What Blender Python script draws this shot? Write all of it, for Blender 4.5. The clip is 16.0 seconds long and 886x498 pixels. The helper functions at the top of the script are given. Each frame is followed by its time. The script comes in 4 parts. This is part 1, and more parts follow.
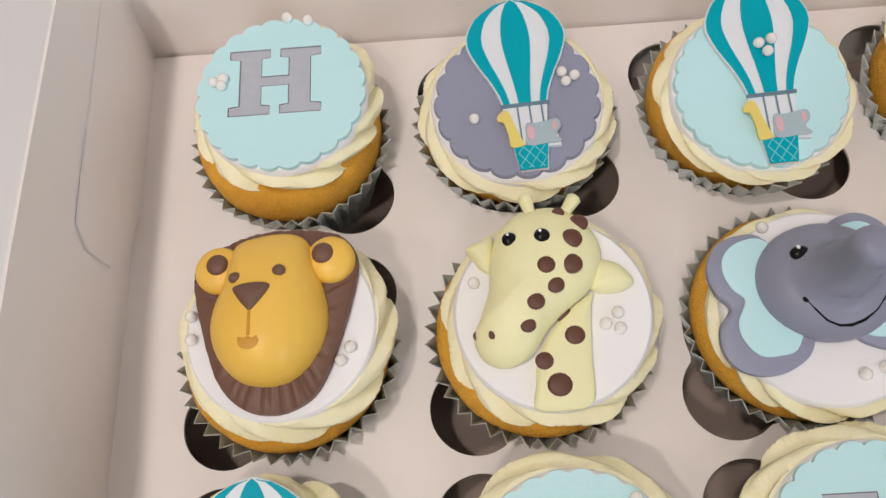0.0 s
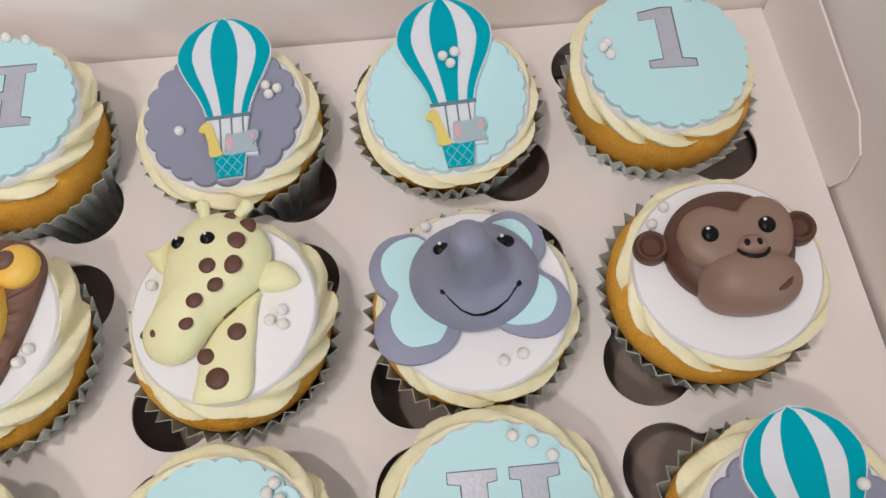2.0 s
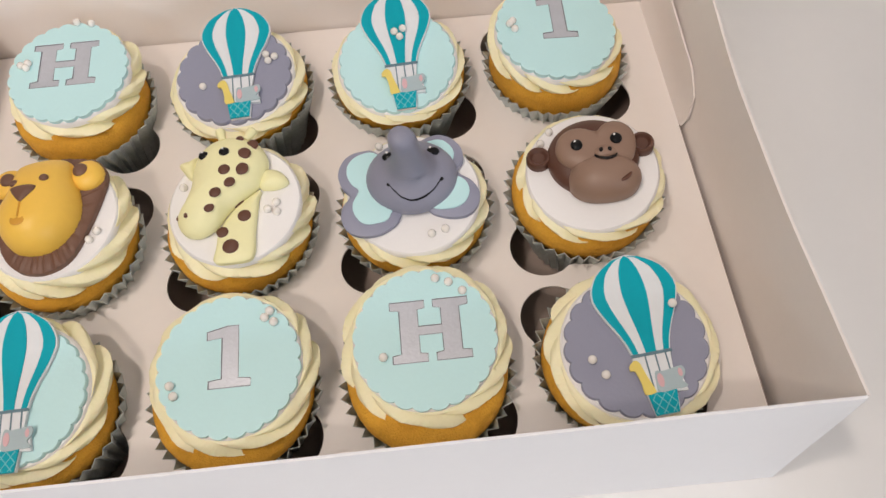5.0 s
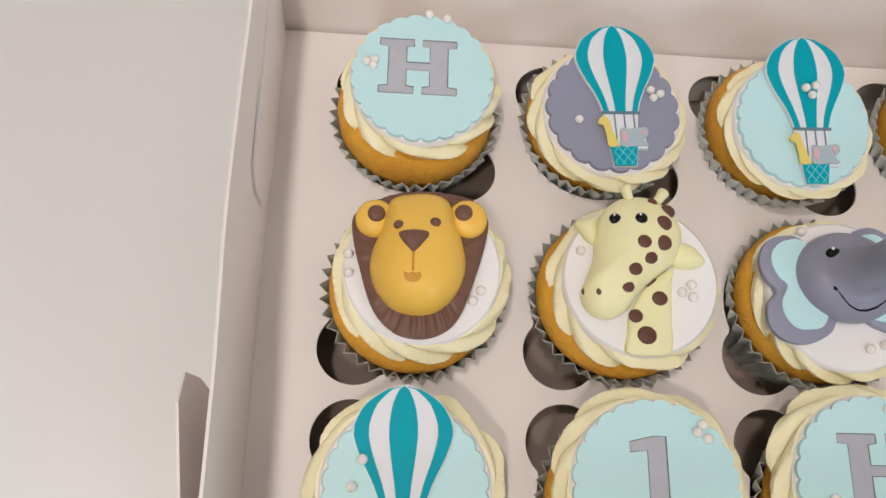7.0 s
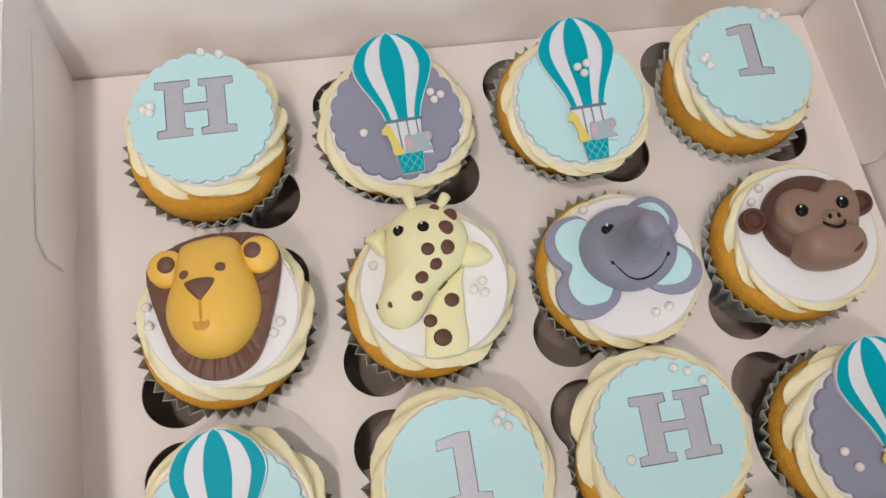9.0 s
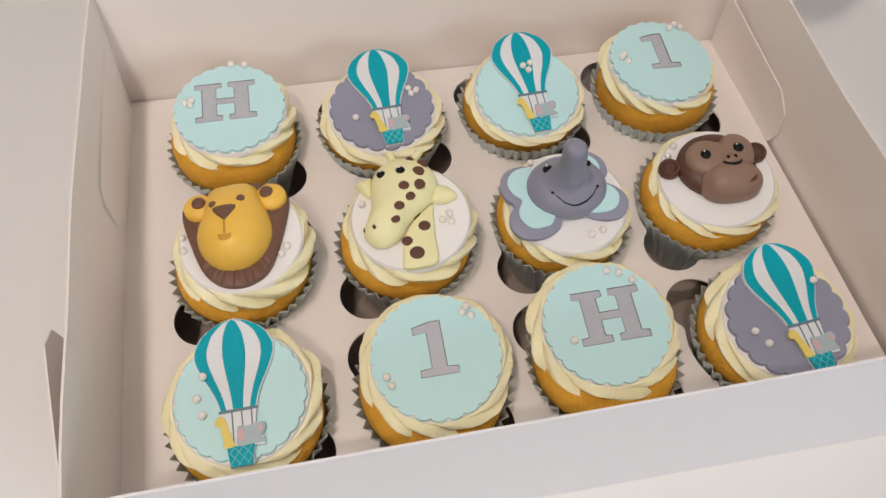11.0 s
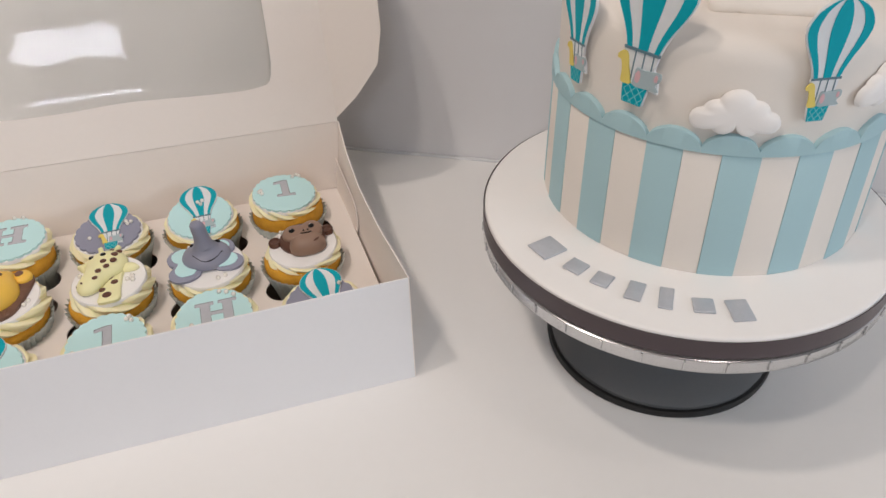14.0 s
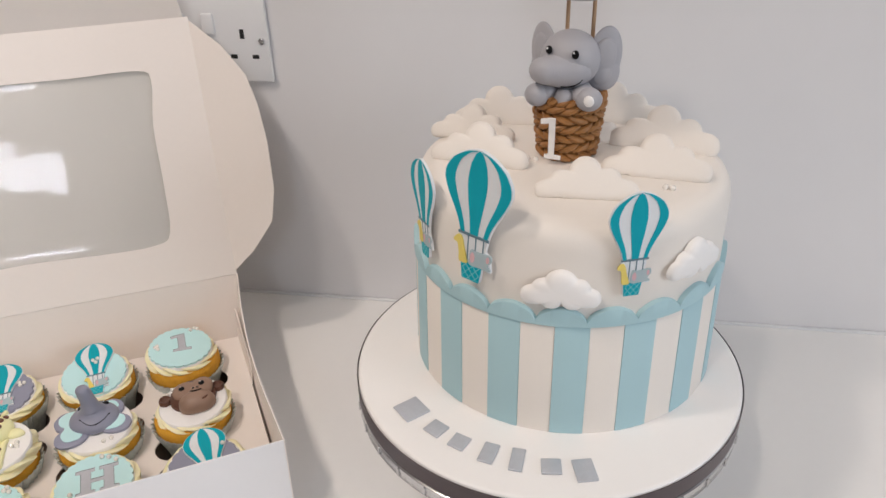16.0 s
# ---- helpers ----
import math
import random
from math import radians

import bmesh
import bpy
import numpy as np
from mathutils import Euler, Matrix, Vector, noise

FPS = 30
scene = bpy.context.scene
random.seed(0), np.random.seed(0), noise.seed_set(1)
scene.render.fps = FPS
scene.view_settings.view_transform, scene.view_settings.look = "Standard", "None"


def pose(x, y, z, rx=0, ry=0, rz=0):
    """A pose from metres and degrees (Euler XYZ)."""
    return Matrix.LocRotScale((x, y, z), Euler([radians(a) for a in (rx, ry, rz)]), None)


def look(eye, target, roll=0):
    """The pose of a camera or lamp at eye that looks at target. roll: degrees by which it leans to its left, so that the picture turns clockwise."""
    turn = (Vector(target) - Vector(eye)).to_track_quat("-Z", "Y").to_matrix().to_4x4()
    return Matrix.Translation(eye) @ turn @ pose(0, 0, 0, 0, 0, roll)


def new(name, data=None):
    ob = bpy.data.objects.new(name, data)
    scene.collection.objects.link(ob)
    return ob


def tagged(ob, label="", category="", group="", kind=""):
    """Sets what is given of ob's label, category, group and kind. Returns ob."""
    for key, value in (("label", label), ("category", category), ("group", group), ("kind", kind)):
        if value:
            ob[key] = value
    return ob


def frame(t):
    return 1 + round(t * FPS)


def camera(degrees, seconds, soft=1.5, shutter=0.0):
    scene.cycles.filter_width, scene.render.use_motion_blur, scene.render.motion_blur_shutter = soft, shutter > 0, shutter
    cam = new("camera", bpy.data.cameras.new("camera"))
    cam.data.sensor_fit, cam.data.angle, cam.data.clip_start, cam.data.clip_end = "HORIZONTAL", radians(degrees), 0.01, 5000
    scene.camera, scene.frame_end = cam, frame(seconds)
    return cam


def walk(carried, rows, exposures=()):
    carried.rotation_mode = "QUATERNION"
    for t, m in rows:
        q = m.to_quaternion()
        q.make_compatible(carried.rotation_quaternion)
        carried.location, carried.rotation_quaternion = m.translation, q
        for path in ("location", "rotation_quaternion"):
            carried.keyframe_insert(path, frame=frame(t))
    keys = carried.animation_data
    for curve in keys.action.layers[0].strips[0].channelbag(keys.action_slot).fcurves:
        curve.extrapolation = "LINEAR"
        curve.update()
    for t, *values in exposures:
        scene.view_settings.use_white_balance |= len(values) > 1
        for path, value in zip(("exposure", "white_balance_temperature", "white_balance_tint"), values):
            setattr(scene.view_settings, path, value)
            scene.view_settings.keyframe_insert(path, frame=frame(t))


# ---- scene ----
cam = camera(60.4, 16.0)
PATH = [
    (0, (0.049, 0.053, 0.262), (-0.058, 0.843, -1.573), -11.3),
    (0.5, (0.072, 0.047, 0.265), (-0.006, 0.852, -1.564), -9.9),
    (1, (0.094, 0.041, 0.266), (0.042, 0.869, -1.554), -8.4),
    (1.5, (0.113, 0.037, 0.266), (0.09, 0.863, -1.555), -6.7),
    (2, (0.135, 0.037, 0.266), (0.117, 0.87, -1.552), -6.7),
    (2.5, (0.158, 0.038, 0.267), (0.136, 0.878, -1.548), -7.4),
    (3, (0.18, 0.035, 0.267), (0.148, 0.881, -1.544), -8.6),
    (3.2, (0.185, 0.03, 0.269), (0.153, 0.874, -1.544), -8.7),
    (5.3, (0.134, -0.055, 0.33), (0.131, 0.883, -1.437), -5.7),
    (5.5, (0.103, -0.05, 0.331), (0.108, 0.891, -1.434), -3.9),
    (6, (0.038, -0.031, 0.319), (0.087, 0.901, -1.45), 1.2),
    (6.5, (-0.005, -0.004, 0.307), (0.099, 0.884, -1.481), 7.4),
    (7, (-0.017, 0.025, 0.306), (0.084, 0.793, -1.537), 8.9),
    (7.5, (0.0, 0.042, 0.317), (0.089, 0.712, -1.565), 7.5),
    (8, (0.027, 0.048, 0.33), (0.156, 0.692, -1.559), 8.4),
    (8.5, (0.042, 0.05, 0.331), (0.211, 0.683, -1.559), 9.0),
    (9, (0.043, 0.04, 0.327), (0.247, 0.685, -1.555), 8.8),
    (9.2, (0.043, 0.034, 0.322), (0.26, 0.696, -1.553), 8.2),
    (11.3, (0.045, -0.117, 0.359), (0.234, 0.999, -1.29), -0.5),
    (11.5, (0.056, -0.146, 0.369), (0.227, 1.016, -1.25), -0.8),
    (12, (0.084, -0.218, 0.39), (0.216, 1.085, -1.121), -1.4),
    (12.5, (0.109, -0.267, 0.404), (0.298, 1.144, -1.001), -0.9),
    (13, (0.144, -0.299, 0.41), (0.422, 1.176, -0.911), -1.6),
    (13.5, (0.158, -0.346, 0.421), (0.554, 1.156, -0.838), -1.6),
    (14, (0.183, -0.393, 0.424), (0.639, 1.135, -0.783), -1.8),
    (14.5, (0.204, -0.418, 0.436), (0.696, 1.131, -0.729), -1.4),
    (15, (0.222, -0.422, 0.455), (0.739, 1.149, -0.67), -1.0),
    (15.5, (0.236, -0.423, 0.469), (0.786, 1.17, -0.607), -0.8),
    (16, (0.248, -0.415, 0.475), (0.842, 1.216, -0.518), -1.7),
]
EXPOSURES = [(0.0, -0.06, 6110, 10), (1.2, -0.10, 6010, 10), (2.5, -0.06, 5920, 10), (3.2, 0.0, 5980, 10), (5.5, -0.01, 6450, 10), (6.2, 0.01, 6330, 10), (7.0, -0.09, 6180, 10), (8.0, -0.17, 6090, 10), (9.2, -0.12, 6080, 10),
             (11.5, -0.15, 6480, 10), (12.5, -0.15, 6450, 10), (14.5, -0.19, 6480, 10), (15.4, -0.09, 6500, 10), (16.0, -0.04, 6500, 10)]
walk(cam, [(t, look(eye, target, roll)) for t, eye, target, roll in PATH], EXPOSURES)


# ---- light: ceiling downlights and a daylight window behind the camera ----
world = bpy.data.worlds.new("world")
world.use_nodes = True
world.node_tree.nodes["Background"].inputs[0].default_value = (0.75, 0.86, 1.0, 1)
world.node_tree.nodes["Background"].inputs[1].default_value = 0.15
scene.world = world

WALL_P, WALL_D, WALL_N = Vector((0.345, 0.3325, 0)), Vector((0.8665, -0.4992, 0)), Vector((-0.4992, -0.8665, 0))
CEIL = 1.45


def in_room(along, out, z):
    """A place given along the tiled wall, out from it and up from the worktop."""
    p = WALL_P + WALL_D * along + WALL_N * out
    return Vector((p.x, p.y, z))


def lamp(name, kind, m, energy, colour, size=0.1, size_y=None):
    data = bpy.data.lights.new(name, kind)
    data.energy, data.color = energy, colour
    if kind == "AREA":
        data.shape, data.size = ("RECTANGLE" if size_y else "DISK"), size
        if size_y:
            data.size_y = size_y
    ob = new(name, data)
    ob.matrix_world = m
    return ob


DOWNLIGHTS = [(-0.34, 0.60, 5.6), (0.66, 0.50, 0.9), (-0.66, 1.20, 1.8), (-0.10, 1.10, 5.6), (1.0, 1.35, 1.0)]
for along, out, watts in DOWNLIGHTS:
    at = in_room(along, out, CEIL - 0.012)
    lamp("downlight_lamp", "AREA", look(at, at - Vector((0, 0.0001, 1))), watts, (1.0, 0.87, 0.77), 0.10)
WINDOW_AT = in_room(0.42, 2.45, 1.32)
lamp("window_light", "AREA", look(WINDOW_AT, in_room(-0.2, 0.0, 0.1)), 5.5, (0.84, 0.90, 1.0), 0.32, 0.16)
SIDE_AT = in_room(1.98, 1.15, 0.75)
lamp("side_window_light", "AREA", look(SIDE_AT, in_room(0.0, 0.3, 0.05)), 13.0, (0.84, 0.91, 1.0), 0.9, 0.8)

# ---- materials ----


def material(name, colour, rough=0.5, metal=0.0, spots=0.06, scale=60.0, bump=0.05, bump_scale=400.0, coat=0.0, sss=0.0, wear=None, sheen=0.0):
    """A surface with mottling at two scales and fine relief."""
    m = bpy.data.materials.new(name)
    m.use_nodes = True
    nt = m.node_tree
    b = nt.nodes["Principled BSDF"]
    b.inputs["Roughness"].default_value, b.inputs["Metallic"].default_value = rough, metal
    b.inputs["Coat Weight"].default_value = coat
    b.inputs["Coat Roughness"].default_value = 0.12
    if sss:
        b.inputs["Subsurface Weight"].default_value = sss
        b.inputs["Subsurface Radius"].default_value = (0.004, 0.003, 0.002)
        b.inputs["Subsurface Scale"].default_value = 1.0
    co = nt.nodes.new("ShaderNodeTexCoord")
    big, fine = nt.nodes.new("ShaderNodeTexNoise"), nt.nodes.new("ShaderNodeTexNoise")
    big.inputs["Scale"].default_value, fine.inputs["Scale"].default_value = scale, bump_scale
    big.inputs["Detail"].default_value = 4.0
    fine.inputs["Detail"].default_value = 3.0
    for t in (big, fine):
        nt.links.new(co.outputs["Object"], t.inputs["Vector"])
    ramp = nt.nodes.new("ShaderNodeMix")
    ramp.data_type = "RGBA"
    a = [max(0.0, c * (1 - spots)) for c in colour]
    z = [min(1.0, c * (1 + spots)) for c in (wear or colour)]
    ramp.inputs["A"].default_value, ramp.inputs["B"].default_value = (*a, 1), (*z, 1)
    add = nt.nodes.new("ShaderNodeMath")
    add.operation = "MULTIPLY_ADD"
    add.inputs[1].default_value = 0.5
    half = nt.nodes.new("ShaderNodeMath")
    half.operation = "MULTIPLY"
    half.inputs[1].default_value = 0.5
    nt.links.new(fine.outputs["Fac"], half.inputs[0])
    nt.links.new(big.outputs["Fac"], add.inputs[0])
    nt.links.new(half.outputs[0], add.inputs[2])
    nt.links.new(add.outputs[0], ramp.inputs["Factor"])
    nt.links.new(ramp.outputs["Result"], b.inputs["Base Color"])
    if bump:
        bn = nt.nodes.new("ShaderNodeBump")
        bn.inputs["Strength"].default_value, bn.inputs["Distance"].default_value = bump, 0.001
        nt.links.new(fine.outputs["Fac"], bn.inputs["Height"])
        nt.links.new(bn.outputs["Normal"], b.inputs["Normal"])
    return m


M_TABLE = material("white_worktop", (0.87, 0.86, 0.845), 0.42, spots=0.02, scale=9, bump=0.02, bump_scale=120)
M_WALL = material("white_wall_panel", (0.76, 0.75, 0.76), 0.35, spots=0.02, scale=4, bump=0.03, bump_scale=40)
# Unseen walls and ceiling: grey keeps bounced fill light low, deepening shadows.
M_ROOM = material("dimmed_room_paint", (0.42, 0.40, 0.38), 0.7, spots=0.03, scale=3, bump=0.1, bump_scale=90)
M_FLOOR = material("room_floor", (0.35, 0.28, 0.22), 0.5, spots=0.15, scale=5)
# Coated outside of the card; a cool daylight tint is put into its colour.
M_COATED = material("coated_daylit_card", (0.87, 0.865, 0.88), 0.35, spots=0.02, scale=25, bump=0.05, bump_scale=260)
# White card whose colour also carries the warm light bounced inside the box.
M_CARD = material("warm_lit_white_card", (0.89, 0.825, 0.78), 0.42, spots=0.025, scale=25, bump=0.06, bump_scale=260)
# Grey-brown board; the deep shade below the tray holes is added to its colour.
M_GREYBACK = material("shaded_grey_board", (0.34, 0.265, 0.225), 0.75, spots=0.08, scale=40, bump=0.1, bump_scale=500)
M_FILM = bpy.data.materials.new("window_film")
M_FILM.use_nodes = True
M_PAPER = material("paper_case", (0.44, 0.51, 0.51), 0.42, metal=0.15, spots=0.30, scale=180, bump=0.25, bump_scale=900, wear=(0.66, 0.70, 0.67))
M_SPONGE = material("vanilla_sponge", (0.72, 0.32, 0.02), 0.8, spots=0.25, scale=220, bump=0.8, bump_scale=1400, wear=(0.82, 0.43, 0.045))
M_CREAM = material("buttercream", (0.975, 0.895, 0.59), 0.40, spots=0.04, scale=90, bump=0.12, bump_scale=900, sss=0.15)
M_WHITE = material("white_fondant", (0.92, 0.90, 0.885), 0.45, spots=0.02, scale=60, bump=0.06, bump_scale=700)
M_MINT = material("mint_fondant", (0.57, 0.85, 0.865), 0.5, spots=0.03, scale=60, bump=0.08, bump_scale=700)
M_GREY = material("grey_fondant", (0.295, 0.303, 0.395), 0.5, spots=0.04, scale=80, bump=0.10, bump_scale=700)
M_ELE = material("elephant_grey_fondant", (0.265, 0.270, 0.345), 0.45, spots=0.05, scale=80, bump=0.08, bump_scale=700)
M_SILVER = material("silver_painted_icing", (0.55, 0.57, 0.62), 0.36, metal=0.35, spots=0.12, scale=200, bump=0.12, bump_scale=900)
M_LETTER_SHADE = material("letter_gap_shade", (0.21, 0.22, 0.25), 0.42, metal=0.3, spots=0.2, scale=300)
M_TEAL = material("teal_icing", (0.0, 0.385, 0.475), 0.55, spots=0.08, scale=160, bump=0.05)
M_TEAL.node_tree.nodes["Principled BSDF"].inputs["Specular IOR Level"].default_value = 0.22
M_TEAL_PALE = material("pale_teal_icing", (0.20, 0.60, 0.64), 0.5, spots=0.08)
M_ICE = material("white_icing_sheet", (0.80, 0.82, 0.84), 0.45, spots=0.05, scale=160, bump=0.05)
M_SLATE = material("slate_icing", (0.13, 0.22, 0.27), 0.5)
M_YELLOW = material("yellow_icing", (0.82, 0.66, 0.16), 0.5)
M_OCHRE = material("lion_yellow_fondant", (0.91, 0.56, 0.085), 0.42, spots=0.06, scale=120, bump=0.06)
M_OCHRE_DARK = material("lion_mouth_fondant", (0.66, 0.32, 0.03), 0.5)
M_BROWN = material("brown_fondant", (0.165, 0.08, 0.05), 0.5, spots=0.10, scale=120, bump=0.12, bump_scale=700)
M_CHOC = material("dark_brown_fondant", (0.105, 0.042, 0.025), 0.45, spots=0.10, scale=120)
M_MONKEY = material("monkey_face_fondant", (0.29, 0.182, 0.13), 0.45, spots=0.05, scale=120)
M_LEMON = material("lemon_fondant", (0.90, 0.86, 0.49), 0.45, spots=0.05, scale=90)
M_SPOT = material("giraffe_spot_fondant", (0.12, 0.045, 0.025), 0.5, spots=0.1)
M_BLACK = material("black_icing", (0.006, 0.006, 0.007), 0.3, bump=0)
M_BLACK.node_tree.nodes["Principled BSDF"].inputs["Specular IOR Level"].default_value = 0.18
M_PINK = material("pink_icing", (0.72, 0.45, 0.48), 0.5)
M_PALEGREY = material("pale_grey_icing", (0.42, 0.52, 0.55), 0.5)
M_PEARL = material("pearl_sugar", (0.90, 0.86, 0.80), 0.14, metal=0.0, spots=0.03, bump=0, coat=1.0)
M_BLUE = material("pale_blue_fondant", (0.41, 0.61, 0.66), 0.5, spots=0.025, scale=50, bump=0.07, bump_scale=600)
M_CAKE = material("ivory_fondant", (0.85, 0.795, 0.735), 0.45, spots=0.02, scale=30, bump=0.05, bump_scale=500)
M_RIBBON = material("dark_satin_ribbon", (0.070, 0.049, 0.055), 0.35, spots=0.1, scale=40, bump=0.1, bump_scale=900)
M_STEEL = material("brushed_aluminium", (0.62, 0.62, 0.63), 0.22, metal=1.0, spots=0.05, scale=200, bump=0.05, bump_scale=300)
M_BASE = material("grey_enamel", (0.13, 0.135, 0.14), 0.25, spots=0.06, scale=30)
M_RUBBER = material("black_rubber", (0.01, 0.01, 0.01), 0.5)
M_ROPE = material("caramel_fondant_rope", (0.33, 0.15, 0.045), 0.5, spots=0.15, scale=200, bump=0.2)
M_WOOD = material("wooden_stick", (0.45, 0.28, 0.16), 0.6, spots=0.15, scale=200)
M_FIG = material("pale_grey_fondant", (0.41, 0.405, 0.435), 0.5, spots=0.05, scale=90, bump=0.08)
M_PLASTIC = material("white_plastic", (0.78, 0.78, 0.79), 0.3, spots=0.02)
M_SLOT = material("black_slot", (0.005, 0.005, 0.005), 0.6)
M_LAMP = bpy.data.materials.new("lamp_glow")
M_LAMP.use_nodes = True
M_LAMP.node_tree.nodes["Principled BSDF"].inputs["Emission Color"].default_value = (1, 0.9, 0.78, 1)
M_LAMP.node_tree.nodes["Principled BSDF"].inputs["Emission Strength"].default_value = 12.0
film = M_FILM.node_tree.nodes["Principled BSDF"]
film.inputs["Base Color"].default_value = (0.93, 0.92, 0.88, 1)
film.inputs["Roughness"].default_value = 0.06
# Low transmission leaves diffuse white, standing in for room light reflected off clear film.
film.inputs["Transmission Weight"].default_value = 0.45
film.inputs["IOR"].default_value = 1.05
film.inputs["Coat Weight"].default_value = 0.32

# ---- building helpers ----


def part(name, bm, mat, parent=None, label="", smooth=True, m=None):
    """Links a bmesh as one mesh object under a thing or under a part."""
    me = bpy.data.meshes.new(name)
    bmesh.ops.recalc_face_normals(bm, faces=bm.faces)
    bm.to_mesh(me)
    bm.free()
    for x in (mat if isinstance(mat, (list, tuple)) else [mat]):
        me.materials.append(x)
    ob = new(name, me)
    if smooth:
        for p in me.polygons:
            p.use_smooth = True
        try:
            me.set_sharp_from_angle(angle=radians(45))
        except AttributeError:
            pass
    if parent:
        ob.parent = parent
    if m is not None:
        ob.matrix_basis = m
    if label:
        ob["label"] = label
    return ob


def empty(name, m, label="", category="", group="", kind=""):
    ob = new(name)
    ob.empty_display_size = 0.01
    ob.matrix_basis = m
    return tagged(ob, label, category, group, kind)


def box(bm, x0, y0, z0, x1, y1, z1, bevel=0.0, m=None, mat=0):
    v = [bm.verts.new(p) for p in ((x0, y0, z0), (x1, y0, z0), (x1, y1, z0), (x0, y1, z0), (x0, y0, z1), (x1, y0, z1), (x1, y1, z1), (x0, y1, z1))]
    fs = [bm.faces.new([v[i] for i in q]) for q in ((3, 2, 1, 0), (4, 5, 6, 7), (0, 1, 5, 4), (1, 2, 6, 5), (2, 3, 7, 6), (3, 0, 4, 7))]
    for f in fs:
        f.material_index = mat
    if bevel:
        es = {e for f in fs for e in f.edges}
        made = bmesh.ops.bevel(bm, geom=list(es), offset=bevel, segments=2, affect="EDGES", profile=0.5)
        v = list({w for f in made["faces"] for w in f.verts} | {w for w in v if w.is_valid})
    if m is not None:
        bmesh.ops.transform(bm, matrix=m, verts=v)
    return bm


def lathe(bm, profile, n=64, shape=None, mat=0, close=True):
    """Turns (radius, height) points round z. shape(angle, i, r, z) may move a point."""
    rings = []
    for i, (r, z) in enumerate(profile):
        ring = []
        for k in range(n):
            a = 2 * math.pi * k / n
            rr, zz, aa = (r, z, a) if shape is None else shape(a, i, r, z)
            ring.append(bm.verts.new((rr * math.cos(aa), rr * math.sin(aa), zz)))
        rings.append(ring)
    for lo, hi in zip(rings, rings[1:]):
        for k in range(n):
            bm.faces.new((lo[k], lo[(k + 1) % n], hi[(k + 1) % n], hi[k])).material_index = mat
    if close:
        bm.faces.new(rings[0][::-1]).material_index = mat
        bm.faces.new(rings[-1]).material_index = mat
    return bm


def smooth_loop(points, n=6):
    """A closed curve through a few control points."""
    out, k = [], len(points)
    for i in range(k):
        p0, p1, p2, p3 = (Vector(points[(i + j) % k]) for j in (-1, 0, 1, 2))
        for s in range(n):
            t = s / n
            out.append(0.5 * (2 * p1 + (p2 - p0) * t + (2 * p0 - 5 * p1 + 4 * p2 - p3) * t * t + (3 * p1 - p0 - 3 * p2 + p3) * t ** 3))
    return out


def ellipse(cx, cy, rx, ry=None, turn=0.0, n=24):
    ry = ry or rx
    c, s = math.cos(radians(turn)), math.sin(radians(turn))
    pts = [(rx * math.cos(2 * math.pi * k / n), ry * math.sin(2 * math.pi * k / n)) for k in range(n)]
    return [Vector((cx + x * c - y * s, cy + x * s + y * c)) for x, y in pts]


class Pillow:
    """A rounded, modelled lump over a closed outline: flat below, domed above."""

    def __init__(self, outline, high, base=0.0, lip=0.0, centre=None, peak=None, power=2.2, rings=7):
        self.o = [Vector(p) for p in outline]
        self.c = Vector(centre) if centre else sum(self.o, Vector((0, 0))) / len(self.o)
        self.peak = Vector(peak) if peak else self.c
        self.high, self.base, self.lip, self.power, self.rings = high, base, lip, power, rings

    def lift(self, s):
        return self.base + self.lip + (self.high - self.lip) * max(0.0, 1 - s ** self.power) ** (1 / 1.7)

    def spot(self, x, y, out=0.0):
        """The surface's height over a place."""
        p = Vector((x, y))
        best = 1.0
        for k in range(40):
            s = k / 40
            c = self.peak.lerp(self.c, s)
            d = p - c
            if d.length < 1e-6:
                return self.lift(s) + out
            a = math.atan2(d.y, d.x)
            q = min(self.o, key=lambda v: abs((math.atan2(v.y - self.c.y, v.x - self.c.x) - a + math.pi) % (2 * math.pi) - math.pi))
            if s * (q - self.c).length >= d.length:
                best = s
                break
        return self.lift(best) + out

    def build(self, bm, mat=0, wobble=None):
        n = len(self.o)
        rows = [[bm.verts.new((p.x, p.y, self.base)) for p in self.o]]
        for i in range(self.rings + 1):
            s = math.sin((1 - i / (self.rings + 1)) * math.pi / 2)
            c = self.peak.lerp(self.c, s)
            row = []
            for k, p in enumerate(self.o):
                q = c + (p - self.c) * s
                z = self.lift(s)
                if wobble:
                    z += wobble(k, s)
                row.append(bm.verts.new((q.x, q.y, z)))
            rows.append(row)
        top = bm.verts.new((self.peak.x, self.peak.y, self.lift(0) + (wobble(0, 0.0) if wobble else 0.0)))
        for lo, hi in zip(rows, rows[1:]):
            for k in range(n):
                bm.faces.new((lo[k], lo[(k + 1) % n], hi[(k + 1) % n], hi[k])).material_index = mat
        for k in range(n):
            bm.faces.new((rows[-1][k], rows[-1][(k + 1) % n], top)).material_index = mat
        bm.faces.new(rows[0][::-1]).material_index = mat
        return bm


def pillow(outline, high, **k):
    return Pillow(outline, high, **k).build(bmesh.new())


